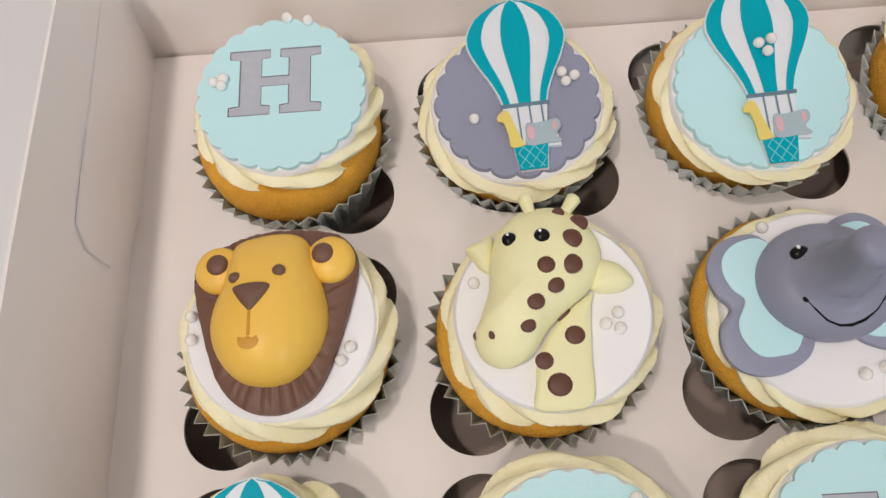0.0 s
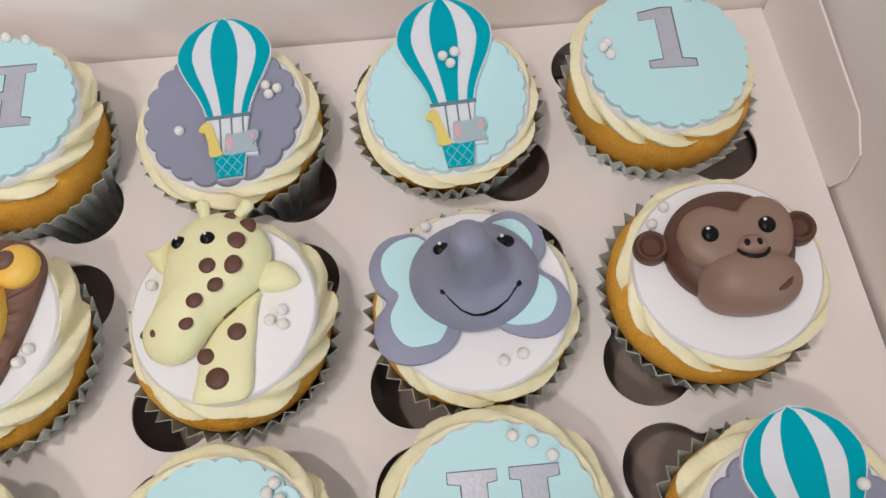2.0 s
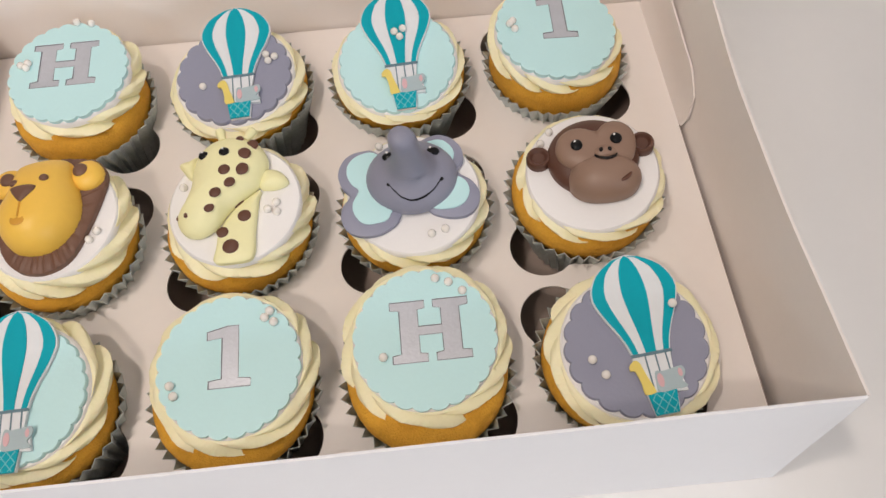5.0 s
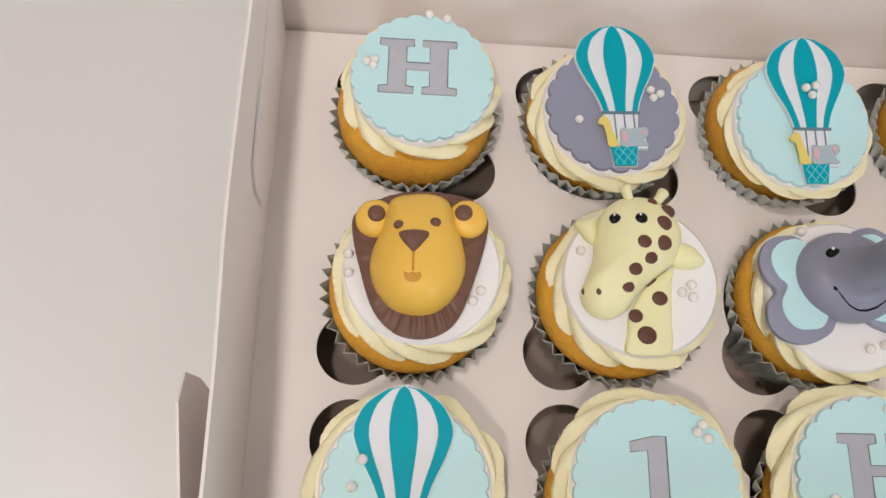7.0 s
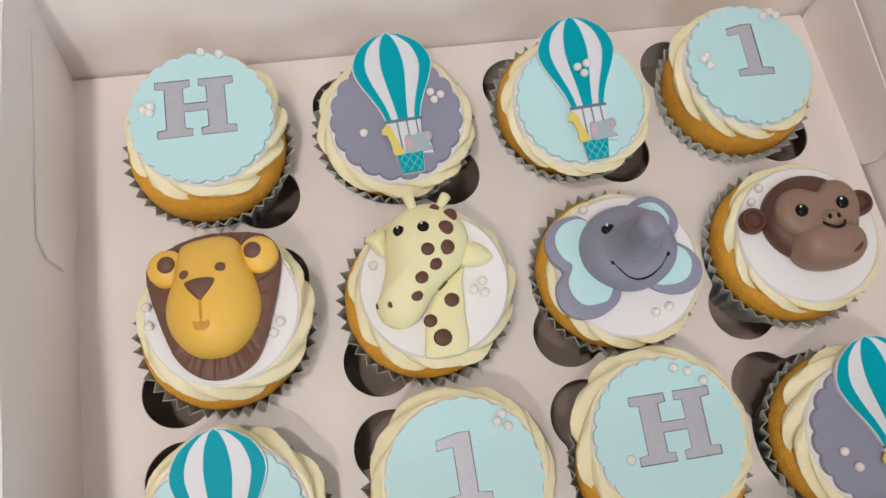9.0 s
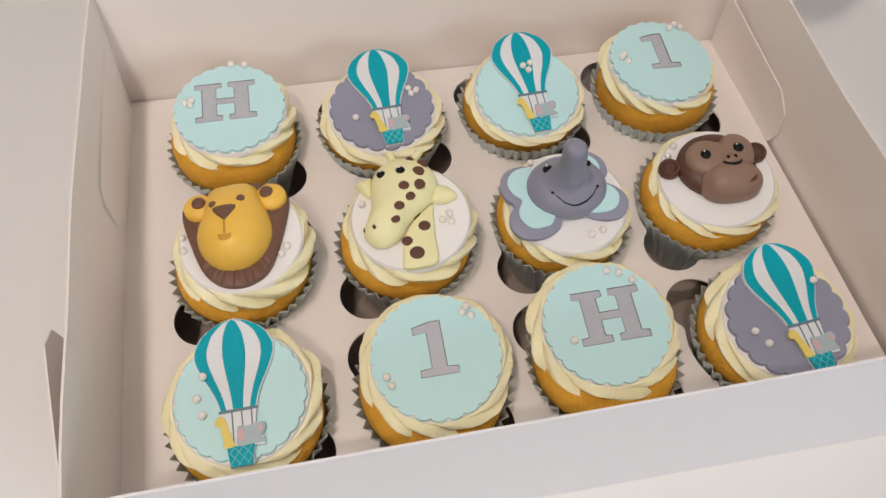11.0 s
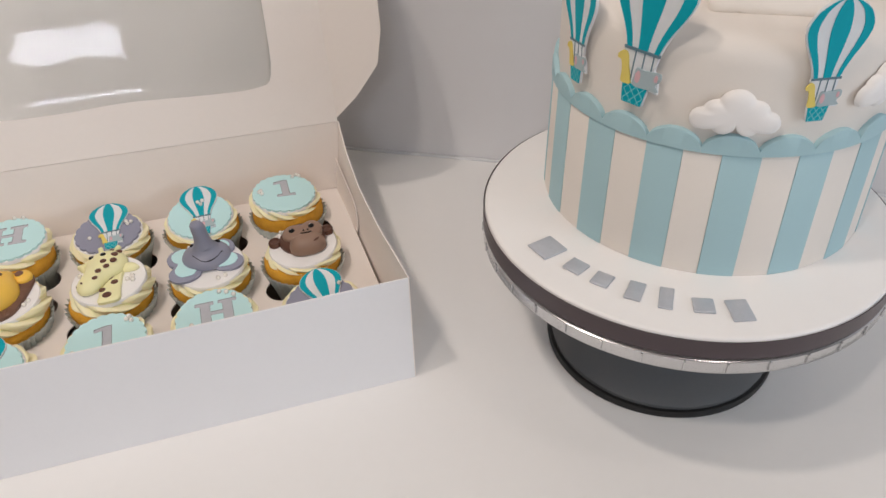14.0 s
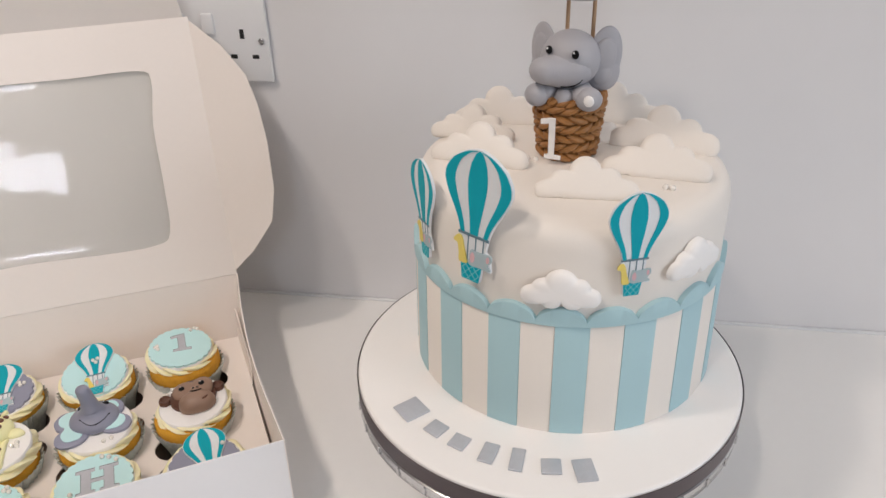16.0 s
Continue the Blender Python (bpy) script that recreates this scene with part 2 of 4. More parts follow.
def slab(bm, outline, z0, z1, holes=(), mat=0, bevel=0.0, under=True):
    """A flat plate of a closed outline, with holes."""
    edges, loops = [], []
    for loop in (outline, *holes):
        vs = [bm.verts.new((p[0], p[1], z1)) for p in loop]
        loops.append(vs)
        edges += [bm.edges.new((a, b)) for a, b in zip(vs, vs[1:] + vs[:1])]
    made = bmesh.ops.triangle_fill(bm, edges=edges, use_beauty=True, use_dissolve=False)
    for f in [g for g in made["geom"] if isinstance(g, bmesh.types.BMFace)]:
        f.material_index = mat
    for vs in loops:
        low = [bm.verts.new((v.co.x, v.co.y, z0)) for v in vs]
        if bevel and vs is loops[0]:
            c = sum((v.co for v in vs), Vector()) / len(vs)
            mid = [bm.verts.new((v.co.x, v.co.y, z1 - bevel)) for v in vs]
            for v in vs:
                d = v.co - c
                d.z = 0
                v.co -= d.normalized() * bevel
            n = len(vs)
            for k in range(n):
                bm.faces.new((mid[k], mid[(k + 1) % n], vs[(k + 1) % n], vs[k])).material_index = mat
            vs = mid
        n = len(vs)
        for k in range(n):
            bm.faces.new((low[k], low[(k + 1) % n], vs[(k + 1) % n], vs[k])).material_index = mat
        if under and not holes:
            bm.faces.new(low[::-1]).material_index = mat
    return bm


def ball(bm, x, y, z, rx, ry=None, rz=None, mat=0, m=None, u=16, v=10):
    made = bmesh.ops.create_uvsphere(bm, u_segments=u, v_segments=v, radius=1.0)
    t = Matrix.Translation((x, y, z)) @ (m or Matrix()) @ Matrix.Diagonal((rx, ry or rx, rz or rx, 1))
    bmesh.ops.transform(bm, matrix=t, verts=made["verts"])
    for f in {f for w in made["verts"] for f in w.link_faces}:
        f.material_index = mat
    return bm


def tube(bm, points, radius, n=8, mat=0, taper=None):
    """A round bar along points, with round ends."""
    pts = [Vector(p) for p in points]
    k = len(pts)
    rows = []
    for i, p in enumerate(pts):
        d = (pts[min(i + 1, k - 1)] - pts[max(i - 1, 0)]).normalized()
        side = d.orthogonal().normalized() if i == 0 else (side - d * side.dot(d)).normalized()
        other = d.cross(side)
        r = radius if taper is None else taper(i / (k - 1)) * radius
        rows.append([bm.verts.new(p + (side * math.cos(2 * math.pi * j / n) + other * math.sin(2 * math.pi * j / n)) * r) for j in range(n)])
    for lo, hi in zip(rows, rows[1:]):
        for j in range(n):
            bm.faces.new((lo[j], lo[(j + 1) % n], hi[(j + 1) % n], hi[j])).material_index = mat
    bm.faces.new(rows[0][::-1]).material_index = mat
    bm.faces.new(rows[-1]).material_index = mat
    return bm

# ---- the room ----
bm = box(bmesh.new(), -1.7, 0.0, -0.03, 1.7, 0.78, 0.0)
to_room = Matrix(((WALL_D.x, WALL_N.x, 0, WALL_P.x), (WALL_D.y, WALL_N.y, 0, WALL_P.y), (0, 0, 1, 0), (0, 0, 0, 1)))


def structure(name, bm, mat, label, category, smooth=False):
    return tagged(part(name, bm, mat, None, label, smooth, to_room), label, category, kind="structure")


structure("worktop", bm, M_TABLE, "glossy white kitchen worktop against the wall", "worktop")
structure("wall_back", box(bmesh.new(), -2.0, -0.12, -0.9, 2.0, 0.0, CEIL), M_WALL, "smooth white wall panel behind the worktop", "wall")
structure("wall_side_1", box(bmesh.new(), -2.12, -0.12, -0.9, -2.0, 2.7, CEIL), M_ROOM, "plain unseen side wall, darkened to cut bounced light", "wall")
bm = box(bmesh.new(), 2.0, -0.12, -0.9, 2.12, 0.70, CEIL)
box(bm, 2.0, 1.60, -0.9, 2.12, 2.7, CEIL)
box(bm, 2.0, 0.70, -0.9, 2.12, 1.60, 0.33)
box(bm, 2.0, 0.70, 1.17, 2.12, 1.60, CEIL)
structure("wall_side_2", bm, M_ROOM, "unseen side wall with a window opening, darkened to cut bounced light", "wall")
bm = box(bmesh.new(), -2.0, 2.58, -0.9, 0.1, 2.7, CEIL)
box(bm, 0.75, 2.58, -0.9, 2.0, 2.7, CEIL)
box(bm, 0.1, 2.58, -0.9, 0.75, 2.7, 0.9)
box(bm, 0.1, 2.58, 1.4, 0.75, 2.7, CEIL)
structure("wall_window", bm, M_ROOM, "unseen wall with a window opening, darkened to cut bounced light", "wall")
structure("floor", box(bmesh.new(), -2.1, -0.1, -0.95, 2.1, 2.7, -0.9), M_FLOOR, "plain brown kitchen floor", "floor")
structure("ceiling", box(bmesh.new(), -2.1, -0.12, CEIL, 2.1, 2.7, CEIL + 0.05), M_ROOM, "plain unseen ceiling, darkened to cut bounced light", "ceiling")
structure("sealant_trim", tube(bmesh.new(), [(-1.7, 0.002, 0.0015), (0, 0.002, 0.0015), (1.7, 0.002, 0.0015)], 0.0018), M_PLASTIC, "thin white sealant bead along the worktop", "trim", True)
for along, out, watts in DOWNLIGHTS:
    ring = part("downlight", lathe(bmesh.new(), [(0.036, 0.0), (0.046, 0.0), (0.046, -0.006), (0.040, -0.008), (0.036, 0.0)], 32, close=False), M_STEEL)
    ring.matrix_basis = Matrix.Translation(in_room(along, out, CEIL))
    tagged(ring, "round metal ceiling downlight, switched on", "downlight", "ceiling downlights")

# ---- double wall socket ----
sock = empty("wall_socket", to_room @ pose(-0.0668, 0.0005, 0.2932), "white double wall socket with two switches", "socket")
part("faceplate", box(bmesh.new(), -0.073, 0, -0.043, 0.073, 0.006, 0.043, 0.003), M_PLASTIC, sock)
for cx in (-0.047, 0.047):
    for name, x, z, w, h in (("earth_slot", 0, 0.0045, 0.0022, 0.0045), ("pin_slot", -0.011, -0.017, 0.0034, 0.0020), ("pin_slot", 0.011, -0.017, 0.0034, 0.0020)):
        part(name, box(bmesh.new(), cx + x - w, 0.0055, z - h, cx + x + w, 0.0066, z + h, 0.0006), M_SLOT, sock, "black socket slot")
    s = -1 if cx > 0 else 1
    part("rocker_switch", box(bmesh.new(), cx + s * 0.032 - 0.006, 0.005, 0.004, cx + s * 0.032 + 0.006, 0.0095, 0.024, 0.0015), M_PLASTIC, sock)
for x in (-0.067, 0.066):
    part("screw", lathe(bmesh.new(), [(0.0032, 0), (0.0032, 0.0014), (0.0022, 0.002)], 16), M_STEEL, sock, "steel screw head", m=pose(x, 0.0058, -0.002, -90))

# ---- cupcake box ----
HIGH, CARD, FLOOR = 0.0915, 0.0010, 0.0012
# corners of the slightly sprung-open box, at its foot and at its rim: front left, front right, back right, back left
FOOT = [Vector((-0.0700, 0.0002, 0.0002)), Vector((0.2745, -0.0008, 0.0002)), Vector((0.2640, 0.2315, 0.0002)), Vector((-0.0737, 0.2375, 0.0002))]
RIM = [Vector((-0.0655, 0.0030, HIGH)), Vector((0.2757, 0.0052, HIGH)), Vector((0.2757, 0.2495, HIGH)), Vector((-0.0727, 0.2610, HIGH))]
cake_box = empty("cupcake_box", pose(0, 0, 0), "open white card cupcake box with a windowed lid", "box")
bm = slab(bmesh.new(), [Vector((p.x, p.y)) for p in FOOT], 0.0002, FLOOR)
part("base_panel", bm, M_GREYBACK, cake_box, "grey-brown inner board, darkened for shade under the tray", smooth=False)


def wall_panel(a, b, bow=0.0, n=14, m=6):
    """A card wall between two corners of the box; its rim may bow in or out at mid length."""
    bm = bmesh.new()
    out = (FOOT[b] - FOOT[a]).cross(Vector((0, 0, 1))).normalized()
    sheets = []
    for off in (0.0, CARD):
        rows = []
        for j in range(m + 1):
            h = j / m
            row = []
            for i in range(n + 1):
                f = i / n
                p = FOOT[a].lerp(FOOT[b], f).lerp(RIM[a].lerp(RIM[b], f), h)
                warp = 0.0007 * noise.noise((f * 5 + a * 3, h * 2, 1.0)) * h
                row.append(bm.verts.new(p + out * (off + bow * math.sin(math.pi * f) * h ** 1.5 + warp)))
            rows.append(row)
        sheets.append(rows)
    for rows in sheets:
        for lo, hi in zip(rows, rows[1:]):
            for i in range(n):
                bm.faces.new((lo[i], lo[i + 1], hi[i + 1], hi[i]))
    inner, outer = sheets
    rim = [r[0] for r in inner] + inner[-1][1:] + [r[-1] for r in inner[-2::-1]] + inner[0][-2:0:-1]
    rim_out = [r[0] for r in outer] + outer[-1][1:] + [r[-1] for r in outer[-2::-1]] + outer[0][-2:0:-1]
    for k in range(len(rim)):
        bm.faces.new((rim[k], rim[(k + 1) % len(rim)], rim_out[(k + 1) % len(rim)], rim_out[k]))
    return bm


part("front_panel", wall_panel(0, 1), M_COATED, cake_box)
part("side_panel", wall_panel(1, 2, -0.0065), M_CARD, cake_box)
part("back_panel", wall_panel(2, 3), M_CARD, cake_box)
part("side_panel", wall_panel(3, 0, 0.0025), M_CARD, cake_box)


def plate(points, thick, to):
    """A thin card piece of a flat outline, laid by the matrix to."""
    bm = slab(bmesh.new(), points, 0.0, thick)
    bmesh.ops.transform(bm, matrix=to, verts=bm.verts)
    return bm


def axes(origin, x, y):
    x, y = Vector(x).normalized(), Vector(y).normalized()
    z = x.cross(y).normalized()
    return Matrix(((x.x, y.x, z.x, origin[0]), (x.y, y.y, z.y, origin[1]), (x.z, y.z, z.z, origin[2]), (0, 0, 0, 1)))


tuck = [(0, 0.004), (0.070, 0.030), (0.086, 0.038), (0.091, 0.043), (0.0915, 0.058), (0.086, 0.0655), (0, 0.070)]
part("tuck_flap", plate(tuck, 0.0009, axes((-0.0722, 0.2390, 0), (0.018, -1, 0), (-0.004, 0.03, 1))), M_CARD, cake_box, smooth=False)
tuck = [(0, 0.004), (0.070, 0.0255), (0.079, 0.029), (0.082, 0.038), (0.080, 0.050), (0.069, 0.057), (0, 0.062)]
part("tuck_flap", plate(tuck, 0.0009, axes((0.2645, 0.2330, 0), (0.028, -1, 0), (0.055, 0.03, 1))), M_CARD, cake_box, smooth=False)
side_tab = [(0, 0.002), (0.060, 0.002), (0.073, 0.018), (0.078, 0.060), (0.076, 0.077), (0.066, 0.083), (0.020, 0.073), (0, 0.070)]
part("side_tab", plate(side_tab, 0.0009, axes((-0.0722, 0.0020, 0), (-0.10, 1, 0), (-0.03, 0, 1))), M_CARD, cake_box, smooth=False)

LEAN = radians(23)
LIDL = 0.245
lid_u = Vector((0, math.sin(LEAN), math.cos(LEAN)))
BACK = (RIM[2] - RIM[3]).normalized()
lid_u = (lid_u - BACK * lid_u.dot(BACK)).normalized()
LID = axes(RIM[3] + Vector((0, 0.0008, 0)), BACK, lid_u)
WID = (RIM[2] - RIM[3]).length
win = smooth_loop([(0.036, 0.052), (0.055, 0.043), (0.110, 0.041), (0.170, 0.043), (0.235, 0.040), (0.280, 0.040), (0.296, 0.050),
                   (0.299, 0.100), (0.300, 0.150), (0.306, 0.190), (0.296, 0.201), (0.240, 0.201), (0.170, 0.202), (0.100, 0.201), (0.045, 0.202), (0.032, 0.192),
                   (0.033, 0.150), (0.032, 0.100)], 4)
bm = slab(bmesh.new(), [(0, 0), (WID, 0), (WID, LIDL), (0, LIDL)], 0.0, CARD, holes=[win])
bmesh.ops.transform(bm, matrix=LID, verts=bm.verts)
lid = part("lid", bm, M_CARD, cake_box, "raised card lid with a clear film window", smooth=False)
bm, nx, ny = bmesh.new(), 44, 26
grid = []
for j in range(ny + 1):
    row = []
    for i in range(nx + 1):
        x, y = 0.024 + 0.298 * i / nx, 0.036 + 0.176 * j / ny
        e = min(1.0, 14 * min(i / nx, 1 - i / nx, j / ny, 1 - j / ny))
        z = -0.0006 + e * (0.0007 * noise.noise((x * 9, y * 11, 0.3)) + 0.00010 * noise.noise((x * 60, y * 50, 2.0)) - 0.0020)
        row.append(bm.verts.new((x, y, z)))
    grid.append(row)
for a, b in zip(grid, grid[1:]):
    for i in range(nx):
        bm.faces.new((a[i], a[i + 1], b[i + 1], b[i]))
bmesh.ops.transform(bm, matrix=LID, verts=bm.verts)
film_ob = part("window_film", bm, M_FILM, lid, "clear crinkled plastic film, whitened for the haze of reflected light")
flap = [(0, 0.003), (0.024, 0.020), (0.050, 0.046), (0.058, 0.075), (0.060, 0.120), (0.057, 0.155), (0.050, 0.183), (0.030, 0.213), (0.0, LIDL - 0.003)]
lid_n = BACK.cross(lid_u)
edge_r = LID @ Vector((WID, 0, 0))
edge_l = LID @ Vector((0, 0, 0))
part("lid_side_flap", plate(flap, 0.0009, axes(edge_r, BACK + lid_n * 0.7, lid_u)), M_CARD, lid, smooth=False)
part("lid_side_flap", plate(flap, 0.0009, axes(edge_l, lid_n * 0.5 - BACK, lid_u)), M_CARD, lid, smooth=False)
part("lid_front_lip", plate([(0.004, 0), (WID - 0.004, 0), (WID - 0.012, 0.055), (0.012, 0.055)], 0.0009, axes(LID @ Vector((0, LIDL, 0)), BACK, lid_u + lid_n * 0.7)), M_CARD, lid, smooth=False)

# ---- tray with twelve holes ----
COLS, ROWS3, TRAY = (-0.0145, 0.0628, 0.1395, 0.2140), (0.1955, 0.1195, 0.0465), 0.0285
HOLE, LOBE, LOBE_AT = 0.0306, 0.0143, 0.0278


def hole(x, y, turn):
    """A round hole with two finger cuts at opposite corners."""
    out = []
    for k in range(120):
        a = 2 * math.pi * k / 120
        r = HOLE
        for b in (turn, turn + 180):
            d = a - radians(b)
            disc = LOBE ** 2 - (LOBE_AT * math.sin(d)) ** 2
            if math.cos(d) > 0 and disc > 0:
                r = max(r, LOBE_AT * math.cos(d) + math.sqrt(disc))
        out.append(Vector((x + r * math.cos(a), y + r * math.sin(a))))
    return out


TRAY_RIM = [(-0.0722, 0.0030), (0.2705, 0.0022), (0.2655, 0.2360), (-0.0732, 0.2430)]
bm = slab(bmesh.new(), TRAY_RIM, TRAY - 0.0010, TRAY, holes=[hole(x, y, 45 if y == ROWS3[1] else 135) for x in COLS for y in ROWS3])
tray = part("cupcake_tray", bm, [M_CARD], None, smooth=False)
tagged(tray, "white card tray with twelve round holes", "tray")
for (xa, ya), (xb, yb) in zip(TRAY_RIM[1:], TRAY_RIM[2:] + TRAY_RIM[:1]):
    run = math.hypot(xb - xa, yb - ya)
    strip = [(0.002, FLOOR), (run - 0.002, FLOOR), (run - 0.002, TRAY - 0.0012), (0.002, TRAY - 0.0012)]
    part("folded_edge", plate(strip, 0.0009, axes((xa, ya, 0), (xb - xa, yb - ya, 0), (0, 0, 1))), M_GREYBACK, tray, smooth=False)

# ---- cupcakes ----
MM = 0.001
H_LETTER = [(-15, -12), (-1.6, -12), (-1.6, -8.9), (-4.4, -8.4), (-4.4, -1.7), (4.4, -1.7), (4.4, -8.4), (1.6, -8.9), (1.6, -12), (15, -12), (15, -8.9), (11.6, -8.4),
            (11.6, 8.4), (15, 8.9), (15, 12), (1.6, 12), (1.6, 8.9), (4.4, 8.4), (4.4, 1.9), (-4.4, 1.9), (-4.4, 8.4), (-1.6, 8.9), (-1.6, 12), (-15, 12), (-15, 8.9),
            (-11.6, 8.4), (-11.6, -8.4), (-15, -8.9)]
ONE_LETTER = [(-7.5, -12), (8.5, -12), (8.5, -9.0), (3.9, -8.4), (3.9, 12), (-0.5, 12), (-8.3, 10.2), (-8.3, 6.8), (-2.6, 7.4), (-2.6, -8.4), (-7.5, -9.0)]


def mm(points, dx=0.0, dy=0.0, k=1.0, turn=0.0):
    c, s = math.cos(radians(turn)), math.sin(radians(turn))
    return [Vector(((dx + (p[0] * c - p[1] * s) * k) * MM, (dy + (p[0] * s + p[1] * c) * k) * MM)) for p in points]


def scallop(radius, n, depth, turn=0.0):
    out = []
    for k in range(n * 8):
        a = 2 * math.pi * k / (n * 8)
        r = radius - depth + depth * abs(math.sin(a * n / 2 + turn)) ** 0.7
        out.append(Vector((r * math.cos(a), r * math.sin(a))))
    return out


def pearls(parent, places, z=0.0018, r=1.75, height=None):
    for x, y in places:
        up = z if height is None else height(x * MM, y * MM)
        part("sugar_pearl", ball(bmesh.new(), x * MM, y * MM, up + r * 0.62 * MM, r * MM, u=14, v=9), M_PEARL, parent, "pearly white sugar ball")


def paper_case():
    """A pleated paper case with a zigzag rim that flares outwards."""
    def pleat(a, i, r, z):
        k = round(a / (2 * math.pi) * 76)
        f = 0.30 + 0.70 * min(1.0, z / 0.032)
        return r + (0.0018 if k % 2 else -0.0013) * f, z + (0.0019 + 0.0005 * math.sin(k * 2.9) if k % 2 and z > 0.035 else 0.0), a + 0.012 * math.sin(k * 1.7)
    return lathe(bmesh.new(), [(0.0222, 0.0), (0.0236, 0.006), (0.0270, 0.020), (0.0303, 0.0300), (0.0333, 0.0372), (0.0330, 0.0373), (0.0300, 0.0303), (0.0265, 0.022)], 76, pleat)


def sponge(rise):
    """Golden cake that swells a little over the rim of its case, up to the given height."""
    def lump(a, i, r, z):
        q = noise.noise((math.cos(a) * 3, math.sin(a) * 3, z * 200)) + 0.4 * noise.noise((math.cos(a) * 11, math.sin(a) * 11, z * 700))
        return r * (1 + 0.012 * q), z + 0.0006 * q, a
    return lathe(bmesh.new(), [(0.0258, 0.020), (0.0284, 0.0285), (0.0304, 0.0335), (0.0312, 0.0362), (0.0312, 0.62 * rise + 0.38 * 0.0362), (0.0304, rise - 0.0012), (0.0290, rise + 0.0006), (0.0262, rise + 0.0014), (0.02, rise + 0.002), (0.008, rise + 0.0022)], 72, lump)


def swirl(seed, high, wide, tilt):
    """Buttercream piped in broad overlapping, slanting bands; it lies level on the sponge and leans with its disc."""
    prof = []
    for i in range(19):
        f = i / 18
        wide_at = 0.0306 + 0.0012 * math.sin(math.pi * min(1.0, f * 2.2)) if f < 0.45 else 0.0306 - 0.0022 * ((f - 0.45) / 0.55) ** 1.5
        prof.append((wide_at - 0.0014 * (max(0.0, 0.14 - f) / 0.14) ** 2, -high + (high - 0.0008) * f))
    prof = [(0.018, -high + 0.002), (0.0265, -high + 0.0002)] + prof + [(0.0277, -0.0008), (0.01, -0.0028)]
    sx, sy = math.tan(math.radians(tilt[0])), math.tan(math.radians(tilt[1]))

    def ridge(a, i, r, z):
        t = min(1.0, max(0.0, (z + high) / high))
        ph = 9 * a + 9.0 * t + seed * 3 + 0.9 * math.sin(a * 2 + seed) + 0.7 * math.sin(3 * a + seed * 2)
        f = (ph / (2 * math.pi)) % 1.0
        saw = math.sin(0.5 * math.pi * f / 0.80) ** 0.9 if f < 0.80 else 0.5 + 0.5 * math.cos(math.pi * (f - 0.80) / 0.20)
        lines = 0.5 + 0.5 * math.sin(3 * ph)
        k = 0.0046 * min(1.0, max(0.0, (r - 0.0262) / 0.003)) * (0.35 + 0.65 * min(1.0, t / 0.35)) * (1 - 0.8 * max(0.0, t - 0.7) / 0.3)
        wob = 0.0014 * noise.noise((math.cos(a) * 2 + seed, math.sin(a) * 2, t * 2)) + 0.0002 * noise.noise((math.cos(a) * 14, math.sin(a) * 14 + seed, t * 8))
        edge = (0.0022 * (saw - 0.55) + 0.0010 * noise.noise((math.cos(a) * 5, math.sin(a) * 5 + seed, 3.0))) * max(0.0, 1 - 2.2 * t)
        far = r * wide + (saw - 0.62) * k + 0.07 * k * lines + wob * min(1.0, k * 500)
        down = (1 - t) * far * (sy * math.cos(a) - sx * math.sin(a))
        return far, z + down + (edge + wob * 0.4 if r > 0.03 else 0.0), a
    return lathe(bmesh.new(), prof, 240, ridge)


def cupcake(x, y, label, tilt=(6.5, 0, 0), over=None, top=0.0545, rise=0.0428, lean=(0, 0), seed=0.0, wide=1.0):
    """A cupcake in its paper case; returns it and the pose of its topping, which lies centred over the place given."""
    shift = (over[0] - x, over[1] - y) if over else (0, 0)
    high = top - FLOOR - rise
    ob = empty("cupcake", pose(x, y, FLOOR, lean[0], lean[1], seed * 40), label, "cupcake", "cupcakes in the box")
    part("paper_case", paper_case(), M_PAPER, ob, "pleated grey-blue paper case")
    part("sponge", sponge(rise + 0.0006), M_SPONGE, ob, "golden vanilla sponge")
    t = pose(0, 0, 0, 0, 0, -seed * 40) @ pose(shift[0], shift[1], top - FLOOR, *tilt)
    part("buttercream_swirl", swirl(seed, high, wide, tilt), M_CREAM, ob, "piped cream-coloured buttercream", m=t)
    return ob, t


def white_disc(ob, t, r=0.0278):
    rim = ellipse(0, 0, r, n=64)
    d = part("white_disc", slab(bmesh.new(), rim, -0.0036, 0.0, bevel=0.0009), M_WHITE, ob, "white fondant disc", m=t)
    return d


def scalloped(ob, t, mat, n, label, letter=None, r=0.0275, depth=0.0013):
    out = scallop(r, n, depth)
    if letter:
        d = part("scalloped_disc", slab(bmesh.new(), out, -0.0002, 0.0018, holes=[letter]), mat, ob, label, m=t, smooth=False)
        part("letter", slab(bmesh.new(), letter, 0.0001, 0.0015), M_SILVER, d, "silver-painted icing letter", smooth=False)
        # Dark tube draws the shade of the cut hole round the letter.
        bm = bmesh.new()
        ring = [Vector((p.x, p.y, 0.0016)) for p in letter]
        tube(bm, ring + ring[:1], 0.00026, 6)
        part("letter_edge", bm, M_LETTER_SHADE, d, "dark line for the shade round the letter")
        return d
    return part("scalloped_disc", slab(bmesh.new(), out, -0.0002, 0.0018, bevel=0.0005), mat, ob, label, m=t)


ENVELOPE = [(0, 0), (0.03, 0.33), (0.08, 0.56), (0.15, 0.77), (0.23, 0.91), (0.32, 0.99), (0.40, 1.0), (0.50, 0.93), (0.60, 0.82), (0.72, 0.66), (0.85, 0.51), (1.0, 0.41)]


